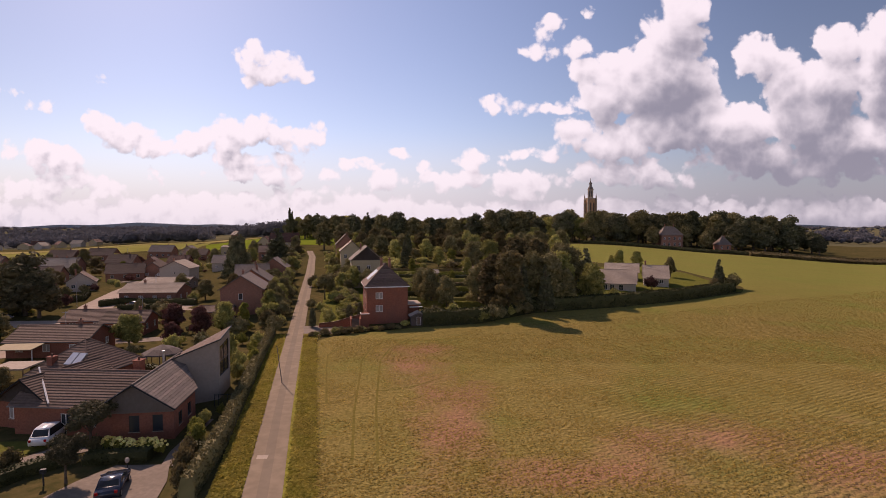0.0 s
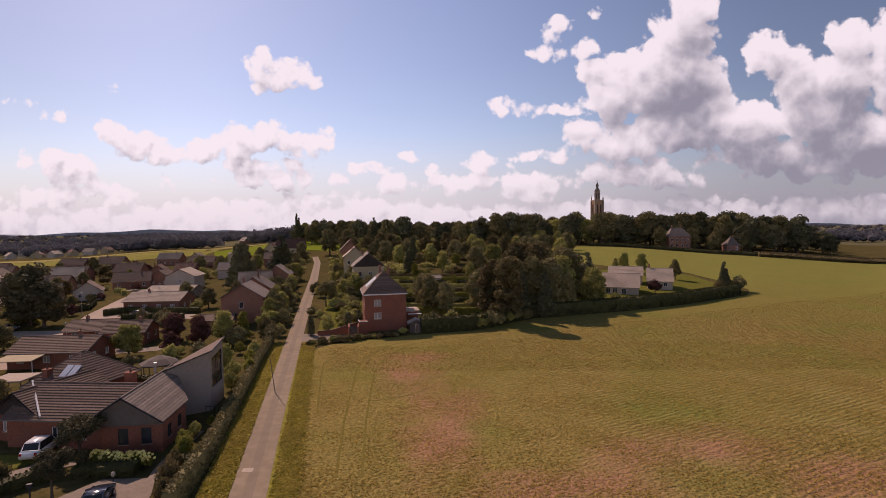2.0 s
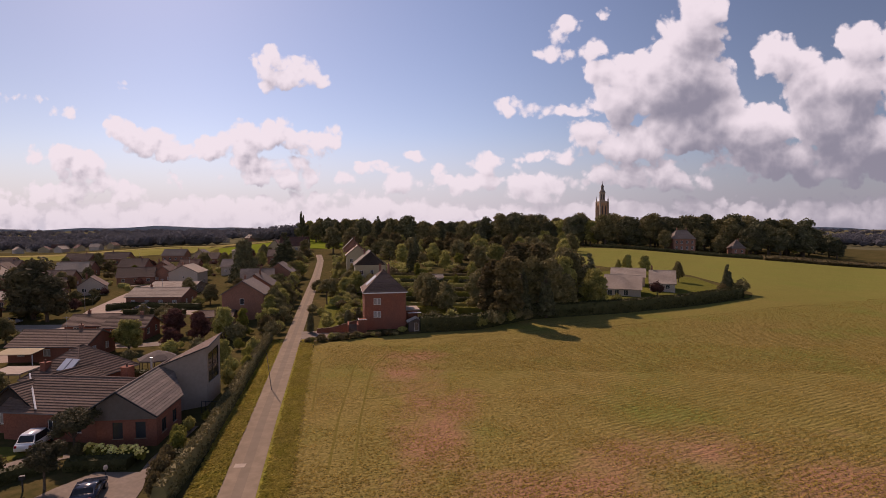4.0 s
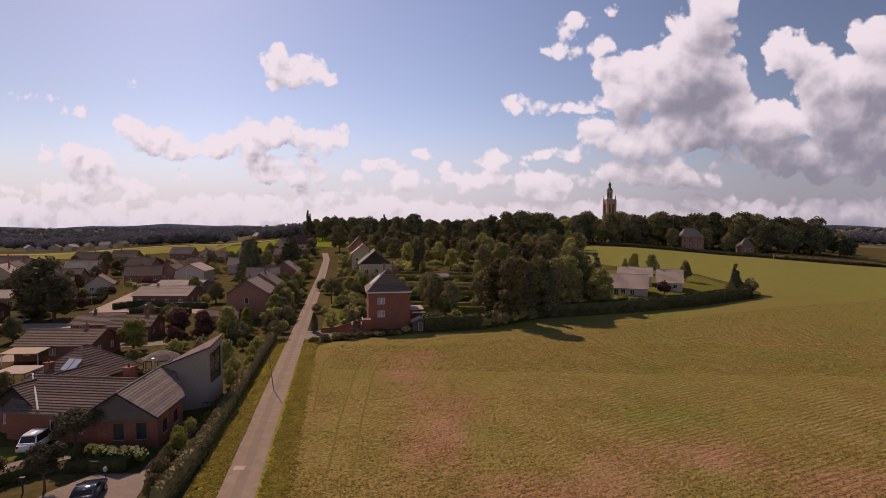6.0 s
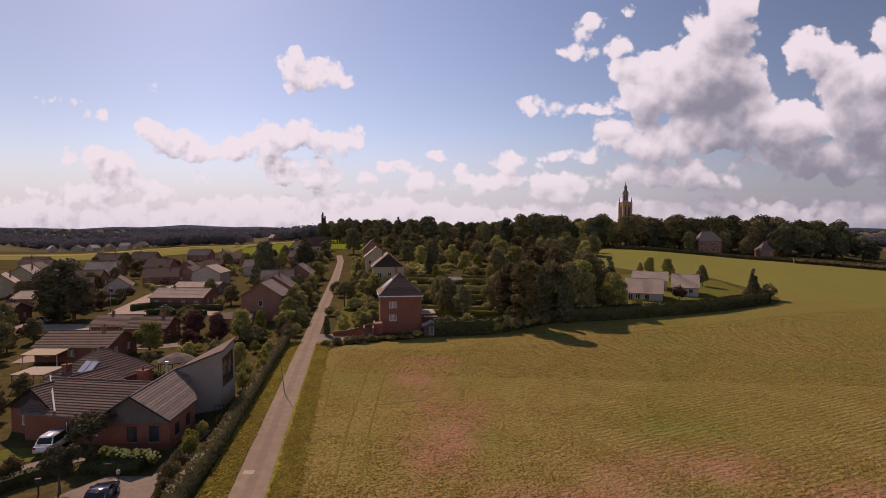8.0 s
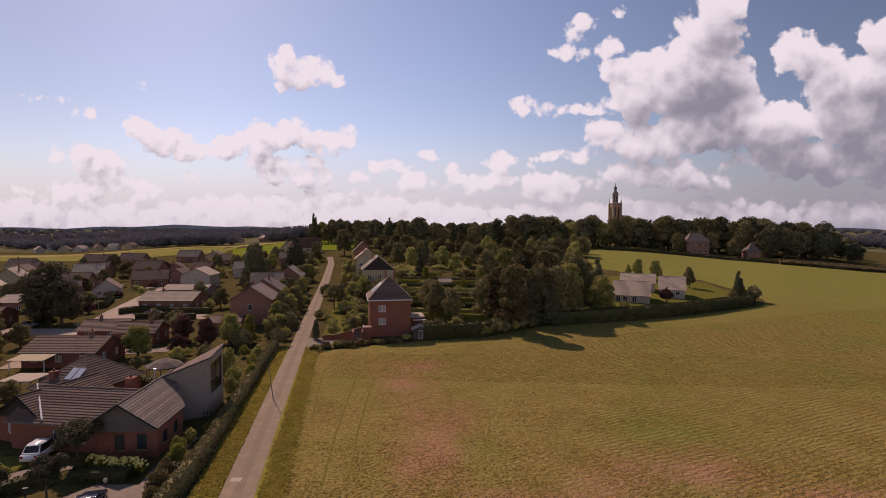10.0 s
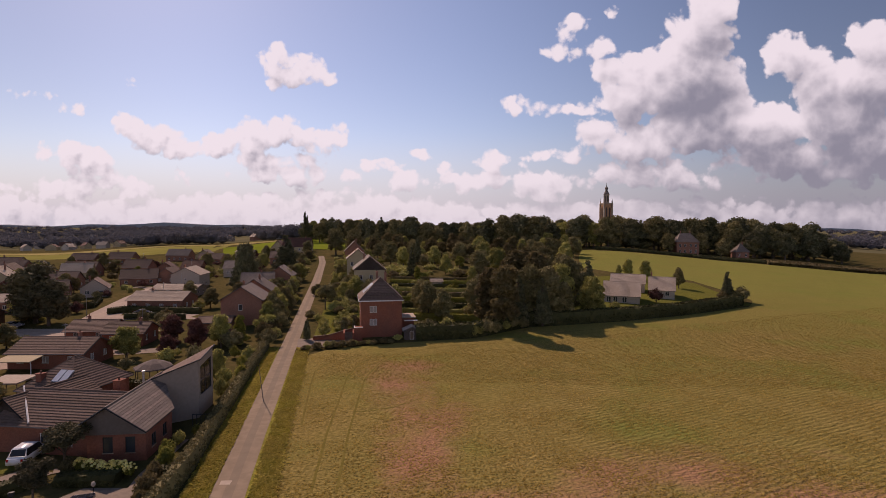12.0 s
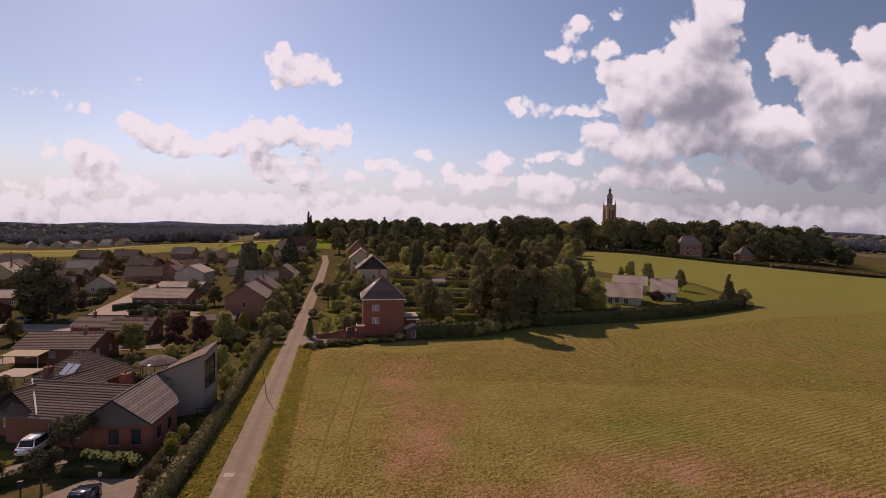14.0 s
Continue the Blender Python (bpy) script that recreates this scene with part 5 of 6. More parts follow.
# ---- tower ----
def tower(x, y):
    z = gz(x, y)
    t = thing("tower", pose(x, y, z, 0, 0, 10), "tall brick and sandstone church tower with domed lantern", "tower")
    s = 4.3
    t.scale = (0.86, 0.86, 1.0)
    part("shaft", boxed(-s, s, -s, s, -1, 34), TBRICK, t, "warm brick shaft")
    for a in (-1, 1):
        for b in (-1, 1):
            bt = part("buttress", boxed(a * s - 0.75, a * s + 0.75, b * s - 0.75, b * s + 0.75, -1, 34.6), STONE, t)
            part("pinnacle", lathe(bmesh.new(), [(0.7, 34.6), (0.6, 36.2), (0.75, 36.4), (0.3, 37.4), (0.05, 39.5)], 8, a * s, b * s), STONE, bt)
    for q in range(4):
        m = Matrix.Rotation(q * math.pi / 2, 4, "Z")
        # solid dark plates paint the shade inside the arched openings
        for u in (-1.7, 1.7):
            bm = bmesh.new()
            pts = [(u - .8, 19), (u + .8, 19), (u + .8, 29.5), (u + .55, 30.8), (u, 31.6), (u - .55, 30.8), (u - .8, 29.5)]
            f = bm.faces.new([bm.verts.new((p[0], -s - 0.06, p[1])) for p in pts])
            bmesh.ops.solidify(bm, geom=[f], thickness=0.12)
            bmesh.ops.transform(bm, matrix=m, verts=bm.verts)
            part("louvre", bm, CLADDING, t, "dark arched sound opening")
        for u in (-3.0, 0, 3.0):
            part("rib", boxed(u - 0.28, u + 0.28, -s - 0.35, -s - 0.005, -1, 32.5, m=m), TBRICK, t)
        part("parapet", boxed(-s + 0.78, s - 0.78, -s - 0.35, -s + 0.1, 34.003, 35.2, m=m), STONE, t)
    part("lantern", lathe(bmesh.new(), [(3.3, 34), (3.3, 35.5), (2.8, 35.7), (2.8, 42.4), (3.2, 42.6), (3.2, 43.2)], 8, rot=math.pi / 8), STONE, t)
    for k in range(8):
        m = Matrix.Rotation(k * math.pi / 4, 4, "Z")
        # dark plate in place of the shaded gap between lantern piers
        part("lantern_opening", boxed(-0.5, 0.5, -2.72, -2.45, 36.5, 41.2, m=m), CLADDING, t)
    part("dome", lathe(bmesh.new(), [(2.7, 43.203), (2.5, 44.2), (1.6, 45.3), (1.25, 45.8), (1.25, 47.6), (1.6, 47.8), (1.6, 48.3), (1.1, 49.2), (0.5, 50), (0.25, 50.8), (0.12, 53)], 12), TILE_G, t, "grey slate dome with onion top")


tower(132, 458)

# paved drives and yards between the village houses
for pts, wd in (([(-84, 116), (-74, 117), (-66, 115)], 4), ([(-98, 150), (-95, 158), (-90, 162)], 5), ([(-111, 188), (-118, 194), (-124, 195)], 4), ([(-104, 168), (-96, 167), (-86, 166)], 3.5), ([(-62, 96), (-56, 98), (-52, 100)], 4), ([(-110, 204), (-120, 222), (-132, 228), (-150, 230)], 5), ([(-128, 110), (-142, 140), (-160, 148)], 6), ([(-84, 113), (-80, 99), (-74, 97), (-62, 97)], 4)):
    lane("paved_yard", pts, wd, 16, 0.045, PAVING, "grey paved drive between village houses", "drive")

# ---- hedges ----
hedge([(-20.6, 40), (-22.3, 50), (-26.6, 68.5), (-30.5, 85), (-33.8, 100)], 1.2, 1.9, LEAF_D, "long clipped garden hedge along the lane", 60, 60, 0.14)
hedge([(-33.2, 46.6), (-30.6, 46.9), (-27.6, 47.2)], 1.7, 1.0, HEDGE, "low dark clipped box hedge in a front garden", 16, 70, 0.11)
hedge([(-24.8, 47.4), (-22.6, 47.8)], 1.5, 1.4, HEDGE, "short dark clipped hedge beside a path", 8, 70, 0.11)
hedge([(-38.6, 40), (-37, 44), (-34.6, 46.8)], 1.4, 1.1, HEDGE, "low dark clipped hedge beside the drive", 12, 70, 0.11)
hedge([(-4.5, 108.5), (8, 111.5), (20, 123)], 3.0, 3.0, HEDGE, "dense dark hedge along the field edge", 30, 14, 0.3)
hedge([(20, 123.5), (45.3, 131), (65, 141), (89, 157)], 2.6, 3.1, HEDGE, "long dark hedge between lawn and crop field", 60, 16, 0.26)
hedge([(89, 157.5), (93.5, 166)], 3.0, 3.2, HEDGE, "dark hedge corner at the field", 10, 16, 0.26)
hedge([(-68, 131), (-76, 132.4), (-84, 131)], 1.6, 1.5, HEDGE, "clipped dark hedge beside the street", 16, 20, 0.2)
hedge([(-93, 137), (-90, 141), (-80, 140.2), (-68, 139.6)], 1.4, 1.7, HEDGE, "clipped dark hedge before the bungalow", 24, 20, 0.2)
hedge([(-112, 160), (-105.5, 148), (-108, 144), (-117, 145)], 1.4, 1.8, HEDGE, "clipped dark hedge round a house corner", 20, 20, 0.2)
hedge([(-125, 190), (-120, 187), (-116, 181)], 1.4, 1.6, LEAF, "clipped garden hedge beside the street", 14, 16, 0.22)
hedge([(-60, 74), (-52, 75), (-45, 73.5), (-37, 72)], 2.0, 1.8, HEDGE, "dark hedge behind the bungalow", 24, 26, 0.2)
hedge([(-8, 128), (8, 127), (14, 128)], 1.4, 1.6, LEAF_Y, "sunlit yellow-green garden hedge", 16, 20, 0.22)
for k in range(8):
    y = 136 + 9.5 * k
    hedge([(-0.115 * y, y), (0.05 * y, y - 1.5)], 1.3, 1.3, (LEAF, HEDGE, LEAF_Y, LEAF_O)[k % 4], "clipped hedge between garden plots", 12, 12, 0.25)
    lane("garden_plot", [(-0.112 * y, y + 4.6), (0.047 * y, y + 3.4)], 5.0, 10, 0.04, (LAWN, PALEFIELD, LAWN, VERGE)[k % 4], "mown strip of a terraced back garden", "lawn")
hedge([(100, 366), (150, 332), (182, 300)], 2.5, 2.0, HEDGE, "dark hedge at the top of the field", 30, 6, 0.5)

hedge([(182, 304), (237, 284), (330, 276)], 15, 2.3, LEAF_O, "strip of tall dull maize behind the crop", 40, 5, 0.5, "maize_strip")

# ---- trees: the grove by the field ----
GROVE = [("tall", LEAF_O, 15, 117, 15, 1.1), ("tall", LEAF_O, 12, 122, 14, 1.2), ("conifer", LEAF_N, 19, 123, 13, 1.0), ("broad", LEAF_D, 22, 128, 14, .9), ("tall", LEAF_O, 24, 134, 17, 1.2),
         ("tall", LEAF_O, 19, 136, 17, 1.2), ("tall", LEAF_D, 27, 127, 14, 1.1), ("conifer", LEAF_N, 25, 123.5, 12, .9), ("broad", LEAF, 31, 136, 14, .9), ("broad", LEAF_D, 35, 142, 15, .9), ("broad", LEAF, 39.5, 134.5, 11, .95),
         ("tall", LEAF_D, 31, 128, 10, 1.2), ("broad", LEAF_D, 9, 130, 11, .9), ("conifer", LEAF_N, 42, 150, 14, 1.2), ("broad", LEAF_D, 28, 150, 15, 1.0), ("broad", LEAF_O, 20, 148, 14, 1.0), ("broad", LEAF_D, 36, 158, 14, 1.0),
         ("conifer", LEAF_N, 90.5, 166.5, 9.8, 1.0), ("bush", LEAF_D, 93, 162.5, 5.5, .9), ("bush", LEAF_O, 87.5, 163, 3.6, 1), ("broad", LEAF, 78, 205, 8.5, .8), ("broad", LEAF, 74, 214, 8, .8), ("broad", LEAF_D, 85, 190, 7.5, .8), ("broad", LEAF, 66, 200, 7, .6), ("bush", LEAF_R, 65, 158, 4.6, .9), ("bush", LEAF, 47, 140, 3.5, 1)]
for i, (k, l, x, y, h, w) in enumerate(GROVE):
    plant(k, l, x, y, h, w, i, "beside the crop field", group="field edge trees")
# behind the brick house and along the gardens
MID = [("broad", LEAF_D, 1, 123, 8.5, .9), ("broad", LEAF_D, -3, 128, 9.5, .9), ("bush", LEAF, 2, 113, 4, 1.2), ("bush", LEAF_D, -2, 112, 4, 1.1), ("broad", LEAF, -13, 139, 7.5, .9), ("broad", LEAF_D, -6, 137, 9, .9), ("conifer", LEAF_N, -16, 214, 13, .8), ("tall", LEAF_Y, -12, 196, 6, 1.1),
       ("broad", LEAF, 9, 192, 7, .8), ("broad", LEAF_Y, 3, 176, 4, .8), ("broad", LEAF, -2, 222, 9, .9), ("broad", LEAF_D, 12, 205, 12, 1), ("broad", LEAF, 20, 220, 12, 1), ("broad", LEAF_O, 30, 205, 13, 1), ("broad", LEAF_D, 40, 215, 13, 1), ("broad", LEAF, 52, 232, 11, 1),
       ("broad", LEAF, -22, 235, 11, .9), ("broad", LEAF_D, -30, 250, 12, 1), ("conifer", LEAF_N, -18, 262, 15, .8), ("broad", LEAF, -8, 245, 11, 1), ("broad", LEAF_D, 4, 255, 12, 1), ("broad", LEAF, 16, 262, 12, 1), ("broad", LEAF_O, 28, 250, 12, 1), ("broad", LEAF_D, 44, 262, 12, 1), ("broad", LEAF, 60, 275, 11, 1), ("broad", LEAF_D, 70, 300, 12, 1), ("broad", LEAF_D, 56, 300, 12, 1),
       # between lane and houses
       ("standard", LEAF_D, -32.4, 139, 7.5, 1.1), ("bush", LEAF_D, -33, 127, 2.5, 1.2), ("bush", LEAF, -30, 124, 2.2, 1.2), ("bush", LEAF, -27, 118, 2.5, 1.2), ("topiary", LEAF_N, -27.4, 106.2, 4.2, .75), ("bush", LEAF, -24.5, 109.5, 3.4, 1), ("topiary", LEAF_N, -20.5, 111, 4.0, .8), ("topiary", LEAF_N, -18.3, 112, 4.4, .7), ("bush", LEAF_Y, -20, 118, 2.4, 1),
       ("broad", LEAF, -38, 170, 4.5, .9), ("bush", LEAF, -38, 155, 4, 1.1), ("bush", LEAF_D, -41, 162, 4, 1.1), ("broad", LEAF, -41, 184, 4.5, .9), ("broad", LEAF_D, -44.5, 205, 5, .9), ("broad", LEAF, -49, 226, 5.5, 1), ("bush", LEAF, -42, 197, 3.2, 1.1), ("broad", LEAF, -44, 220, 8, 1), ("broad", LEAF, -54, 262, 7, 1.1), ("broad", LEAF, -50, 250, 9, 1), ("broad", LEAF_D, -70, 300, 15, 1.1), ("broad", LEAF_D, -62, 315, 15, 1.1), ("broad", LEAF, -40, 240, 9, 1),
       # left of the lane
       ("broad", LEAF, -40.5, 118, 6.5, .8), ("broad", LEAF_D, -42.5, 126, 7.5, .8), ("broad", LEAF, -45, 136, 7, .8), ("bush", LEAF_O, -37.5, 108, 4, .9), ("bush", LEAF, -39.5, 112, 4.5, .9), ("bush", LEAF_Y, -40.5, 104, 3, 1), ("bush", LEAF_D, -48, 150, 5, 1), ("broad", LEAF_D, -53, 160, 6.5, .9), ("bush", LEAF, -55, 172, 4.5, 1), ("bush", LEAF_D, -60, 190, 5, 1.1), ("bush", LEAF, -65, 210, 5, 1.1), ("bush", LEAF_D, -72, 235, 5, 1.1),
       ("broad", LEAF, -37.6, 112, 4.5, 1), ("broad", LEAF_D, -39, 119, 5.5, 1), ("broad", LEAF_D, -40.7, 125, 6, 1), ("broad", LEAF, -42, 131, 6, 1), ("broad", LEAF_D, -43.6, 138, 6.5, 1), ("broad", LEAF, -45.6, 146, 6, 1), ("broad", LEAF_D, -47.8, 155, 6, 1), ("broad", LEAF, -50.5, 166, 6, 1), ("bush", LEAF_D, -54, 180, 4.5, 1.1), ("bush", LEAF, -58, 197, 4.5, 1.1),
       ("broad", LEAF_N, -74, 183, 17.5, .66), ("conifer", LEAF_N, -78, 188, 15, 1.2), ("conifer", LEAF_N, -69, 212, 18, 1.5), ("broad", LEAF_D, -80, 200, 10, .9)]
for i, (k, l, x, y, h, w) in enumerate(MID):
    plant(k, l, x, y, h, w, i, "beside the lane gardens", group="garden trees")
# near gardens
NEAR = [("standard", LEAF_B, -34.7, 49.3, 4.7, 1.3), ("standard", LEAF_B, -32.3, 42.7, 4.1, 1.2), ("bush", LEAF_O, -33.5, 48.2, 2.0, .8), ("bush", LEAF_O, -38.8, 44.6, 2.4, .9), ("bush", LEAF_D, -42, 44, 2.4, .9), ("bush", LEAF_Y, -25.8, 52, 2.4, .8), ("bush", LEAF_Y, -24.6, 50, 2.6, .8), ("bush", LEAF_O, -22.8, 44, 2.8, .75), ("bush", LEAF_O, -21.9, 41.6, 2.4, .8), ("bush", LEAF, -26.3, 55.5, 1.9, .8), ("bush", LEAF_Y, -25.6, 58, 1.6, .8), ("bush", LEAF_O, -23.9, 47, 2.6, .7),
        ("bush", LEAF, -29.5, 72, 3.0, .8), ("bush", LEAF, -31, 76, 3.4, .8), ("bush", LEAF_Y, -29.5, 79, 3.0, .8), ("bush", LEAF_Y, -31.5, 84, 3.2, .8), ("broad", LEAF, -34, 80, 5, .9), ("bush", LEAF, -33, 90, 3.2, .9), ("bush", LEAF_O, -37, 76, 3, .9), ("broad", LEAF_R, -47.5, 99, 6.5, .9), ("broad", LEAF, -43.5, 101, 7, .8), ("broad", LEAF_D, -45.5, 104, 6, .9), ("tall", LEAF_Y, -41, 104, 6, .9), ("broad", LEAF_R, -50, 93, 4.5, 1), ("bush", LEAF, -47, 88, 3.4, 1), ("bush", LEAF_D, -43, 90, 3.6, 1), ("bush", LEAF_O, -40, 86, 3.2, 1), ("bush", LEAF_Y, -37, 93, 2.4, 1), ("bush", LEAF_D, -52, 84, 2.6, 1),
        ("broad", LEAF_B, -102.5, 124, 15.0, 1.3), ("broad", LEAF_B, -96.5, 121, 11.5, 1.2), ("broad", LEAF_D, -80.5, 84, 8.5, 1.0), ("broad", LEAF_D, -66, 62, 6.5, 1), ("bush", LEAF_D, -58, 53, 4, 1), ("bush", LEAF, -52, 48, 3.6, 1), ("broad", LEAF_D, -95, 100, 8, 1), ("bush", LEAF, -68, 70, 3, 1), ("bush", LEAF_D, -63, 66, 3, 1), ("broad", LEAF_D, -110, 132, 9, 1), ("bush", LEAF_D, -82, 98, 3, 1), ("broad", LEAF_D, -72, 120, 4.5, .9), ("broad", LEAF, -158, 246, 8, .9), ("broad", LEAF_Y, -140, 222, 6, .9), ("broad", LEAF_D, -190, 270, 9, 1), ("broad", LEAF_D, -130, 265, 9, 1), ("broad", LEAF_D, -112, 250, 9, 1), ("broad", LEAF, -104, 214, 7, .9), ("broad", LEAF_D, -85, 220, 8, 1), ("broad", LEAF, -92, 245, 8, 1), ("broad", LEAF_D, -104, 280, 9, 1), ("broad", LEAF_D, -118, 290, 9, 1), ("broad", LEAF_D, -84, 290, 9, 1), ("broad", LEAF_D, -140, 180, 7, 1), ("broad", LEAF, -132, 164, 6, 1), ("broad", LEAF_D, -165, 190, 8, 1)]
for i, (k, l, x, y, h, w) in enumerate(NEAR):
    plant(k, l, x, y, h, w, i, "in a village garden", group="village garden plants")
rng = random.Random(4)
for k, (x, y, h) in enumerate(((-92, 90, 7.5), (-98, 98, 8.5), (-88, 80, 7), (-106, 104, 9), (-78, 70, 6), (-72, 63, 5.5), (-86, 98, 5), (-108, 126, 7), (-122, 122, 3), (-112, 150, 4), (-140, 150, 3), (-128, 118, 4), (-84, 90, 4.5), (-60, 60, 4), (-54, 58, 3.6), (-58, 66, 3.4))):
    plant("broad", (LEAF_D, LEAF, LEAF_D)[k % 3], x, y, h, 1.15, k, "in a village garden", group="village garden plants")
for k in range(26):
    plant("bush", (LEAF_O, LEAF, LEAF_O, LEAF_D)[k % 4], -25.2 + 0.68 * k + rng.uniform(-.4, .4), 98.6 + 0.27 * k + rng.uniform(-.7, .7), rng.uniform(.8, 1.7), 1.5, k, "on the weedy field bank", group="bank weeds")
for k in range(11):
    y = 101 + 5.4 * k
    plant("bush", (LEAF_D, LEAF, LEAF_O, LEAF_D)[k % 4], -28.6 - (y - 97.2) * 0.233 - 3.4 - rng.uniform(0, 1.2), y, rng.uniform(2.4, 4.2), 1.0, k, "overhanging the lane", group="lane side bushes")
for k in range(11):
    plant("bush", (LEAF_D, LEAF_D, LEAF)[k % 3], -3 + 2.3 * k, 110.2 + (0.25 * k if k < 5 else 1.25 + 1.75 * (k - 5)) + rng.uniform(-.6, .6), rng.uniform(2.4, 4.0), 1.1, k, "in the field edge hedge", group="field edge bushes")
for x, y, h in ((145, 352, 14), (167, 352, 15), (178, 347, 12), (198, 346, 13), (162, 362, 17)):
    plant("broad", LEAF_D, x, y, h, 1.0, int(h), "beside the manor", group="ridge wood")


def clear_of(x, y, gap):
    """Whether a place keeps away from the streets and the houses."""
    for line, half in ((ROAD, 3.6), ([(-72, 84), (-84, 116), (-95, 140), (-105, 168), (-111, 188), (-110, 204), (-109, 214)], 6.5), ([(-90, 131), (-76, 135), (-60, 134), (-48, 130)], 4), ([(-128, 110), (-104, 112), (-84, 113)], 4)):
        for p, q in zip(line, line[1:]):
            a, b, c = Vector(p), Vector(q), Vector((x, y))
            f = max(0, min(1, (c - a).dot(b - a) / (b - a).length_squared))
            if (a.lerp(b, f) - c).length < half + gap:
                return False
    return all(math.hypot(x - v[0], y - v[1]) > max(v[3], v[4]) * 0.55 + gap for v in VILLAGE)


for i in range(330):
    y = rng.uniform(92, 310)
    x = y * rng.uniform(-0.95, -0.33)
    if clear_of(x, y, 1.5):
        h = rng.choice([1.2, 1.6, 2.2, 2.8, 3.4, 4.2, 6])
        plant("bush" if h < 5 else "broad", rng.choice([LEAF_D, LEAF_D, LEAF, LEAF_O, LEAF_R]), x, y, h, 1.2, i, "in a village garden", group="village garden plants")
for x, y, h in ((-27.5, 155, 7.5), (-22.5, 151, 7), (-30.5, 160, 7), (-18, 146, 6.5), (-31, 156, 5.5), (-34, 178, 4), (-39.5, 191, 4), (-33, 148, 4.5), (-36.3, 166, 3.5), (-42, 205, 4), (-28, 150, 4), (-45, 216, 4), (-30.5, 166, 5.5), (-34, 186, 6.5)):
    plant("broad", rng.choice([LEAF, LEAF_D]), x, y, h, 1.1, int(h * 2), "in a sloping front garden", group="garden trees")
for i in range(90):
    y = rng.uniform(122, 330)
    x = rng.uniform(-0.1 * y + 2, 0.23 * y)
    if math.hypot(x + 12.4, y - 115) > 11 and math.hypot(x + 23.4, y - 165) > 10 and not (y < 150 and x > 8) and not (40 < x and 150 < y < 200) and not (i % 3 == 0 and -0.12 < x / y < 0.05 and y < 225):
        plant("bush" if i % 3 else "broad", rng.choice([LEAF_D, LEAF, LEAF, LEAF_O, LEAF_Y, LEAF_D]), x, y, rng.uniform(1.3, 2.6) if i % 3 else rng.uniform(4, 7), 1.2, i, "in the long back gardens", group="garden trees")
for i in range(150):
    y = rng.uniform(112, 275)
    x = -0.245 * y + 1 + rng.uniform(3, 9)
    if clear_of(x, y, 0.5) and not any(math.hypot(x - a, y - b) < 7.5 for a, b in ((-23.4, 165), (-35.5, 205), (-44.5, 240), (-12.4, 115.3))):
        plant("bush", rng.choice([LEAF_D, LEAF, LEAF, LEAF_O, LEAF_Y]), x, y, rng.uniform(1.2, 3.0), 1.35, i, "in a sloping front garden", group="garden trees")
for k in range(9):
    hx, hy, hh = -32.6 + 0.68 * k, 48.8 - 0.09 * k + rng.uniform(-.2, .2), rng.uniform(1.35, 1.65)
    hy_bush = plant("bush", LEAF_Y, hx, hy, hh, .8, k, "with cream flower heads behind a clipped hedge", group="hydrangeas")
    for j in range(26):
        a, q = rng.uniform(0, 6.283), math.sqrt(rng.random())
        bm = bmesh.new()
        bmesh.ops.create_icosphere(bm, subdivisions=1, radius=rng.uniform(0.9, 1.35), matrix=Matrix.Translation((5.4 * q * math.cos(a), 5.4 * q * math.sin(a), 9.9 - 4.2 * q * q)) @ Matrix.Diagonal((1, 1, 0.7, 1)))
        part("flower_head", bm, BLOOM, hy_bush, "cream flower head")
for i in range(110):
    y = rng.uniform(205, 345)
    x = y * rng.uniform(-0.15, 0.2)
    if not any(math.hypot(x - a, y - b) < 9 for a, b in ((-37, 205), (-46, 240))):
        plant("bush", (LEAF, LEAF_D, LEAF_O, LEAF_Y, LEAF)[i % 5], x, y, rng.uniform(2.4, 4.6), 1.6, i, "in the long back gardens", group="garden shrubs")
for i in range(45):
    y = rng.uniform(150, 285)
    x = -0.235 * y - 11.5 - rng.uniform(0, 9)
    if clear_of(x, y, 1.0):
        plant("bush" if i % 4 else "broad", (LEAF, LEAF_D, LEAF_O)[i % 3], x, y, rng.uniform(2.0, 4.0) if i % 4 else rng.uniform(5, 7.5), 1.25, i, "behind the lane verge", group="garden shrubs")
shrubbery()
# ---- the wood on the ridge ----
for i in range(130):
    u = -0.30 + 1.12 * ((i * 0.6180339) % 1)
    if u > 0.745:
        continue
    y = rng.uniform(0, 1)
    base = 372 if u < 0.28 else (352 if u < 0.52 else 330 - 40 * max(0, u - 0.55))
    y = base + 12 + 85 * y
    if u < 0.0:
        y += 10
    x = u * y
    if 120 < x < 145 and 445 < y < 470 or (138 < x < 168 and 330 < y < 362) or (178 < x < 198 and 330 < y < 352):
        continue
    plant(rng.choice(["broad"] * 4 + ["tall", "conifer"]), rng.choice([LEAF_D, LEAF_D, LEAF, LEAF_N, LEAF_N]), x, y, rng.uniform(18.5, 24.5) * (0.78 if u < 0.1 else 1.0) * (1 if u < 0.62 else 0.9 if u < 0.7 else 0.65), rng.uniform(1.05, 1.4), i, "in the wood on the ridge", group="ridge wood")
for i in range(60):
    y = rng.uniform(270, 380)
    x = y * rng.uniform(-0.2, 0.24)
    plant("broad", rng.choice([LEAF_D, LEAF, LEAF_O]), x, y, rng.uniform(7, 12), 1.1, i, "in the wooded gardens", group="ridge wood")
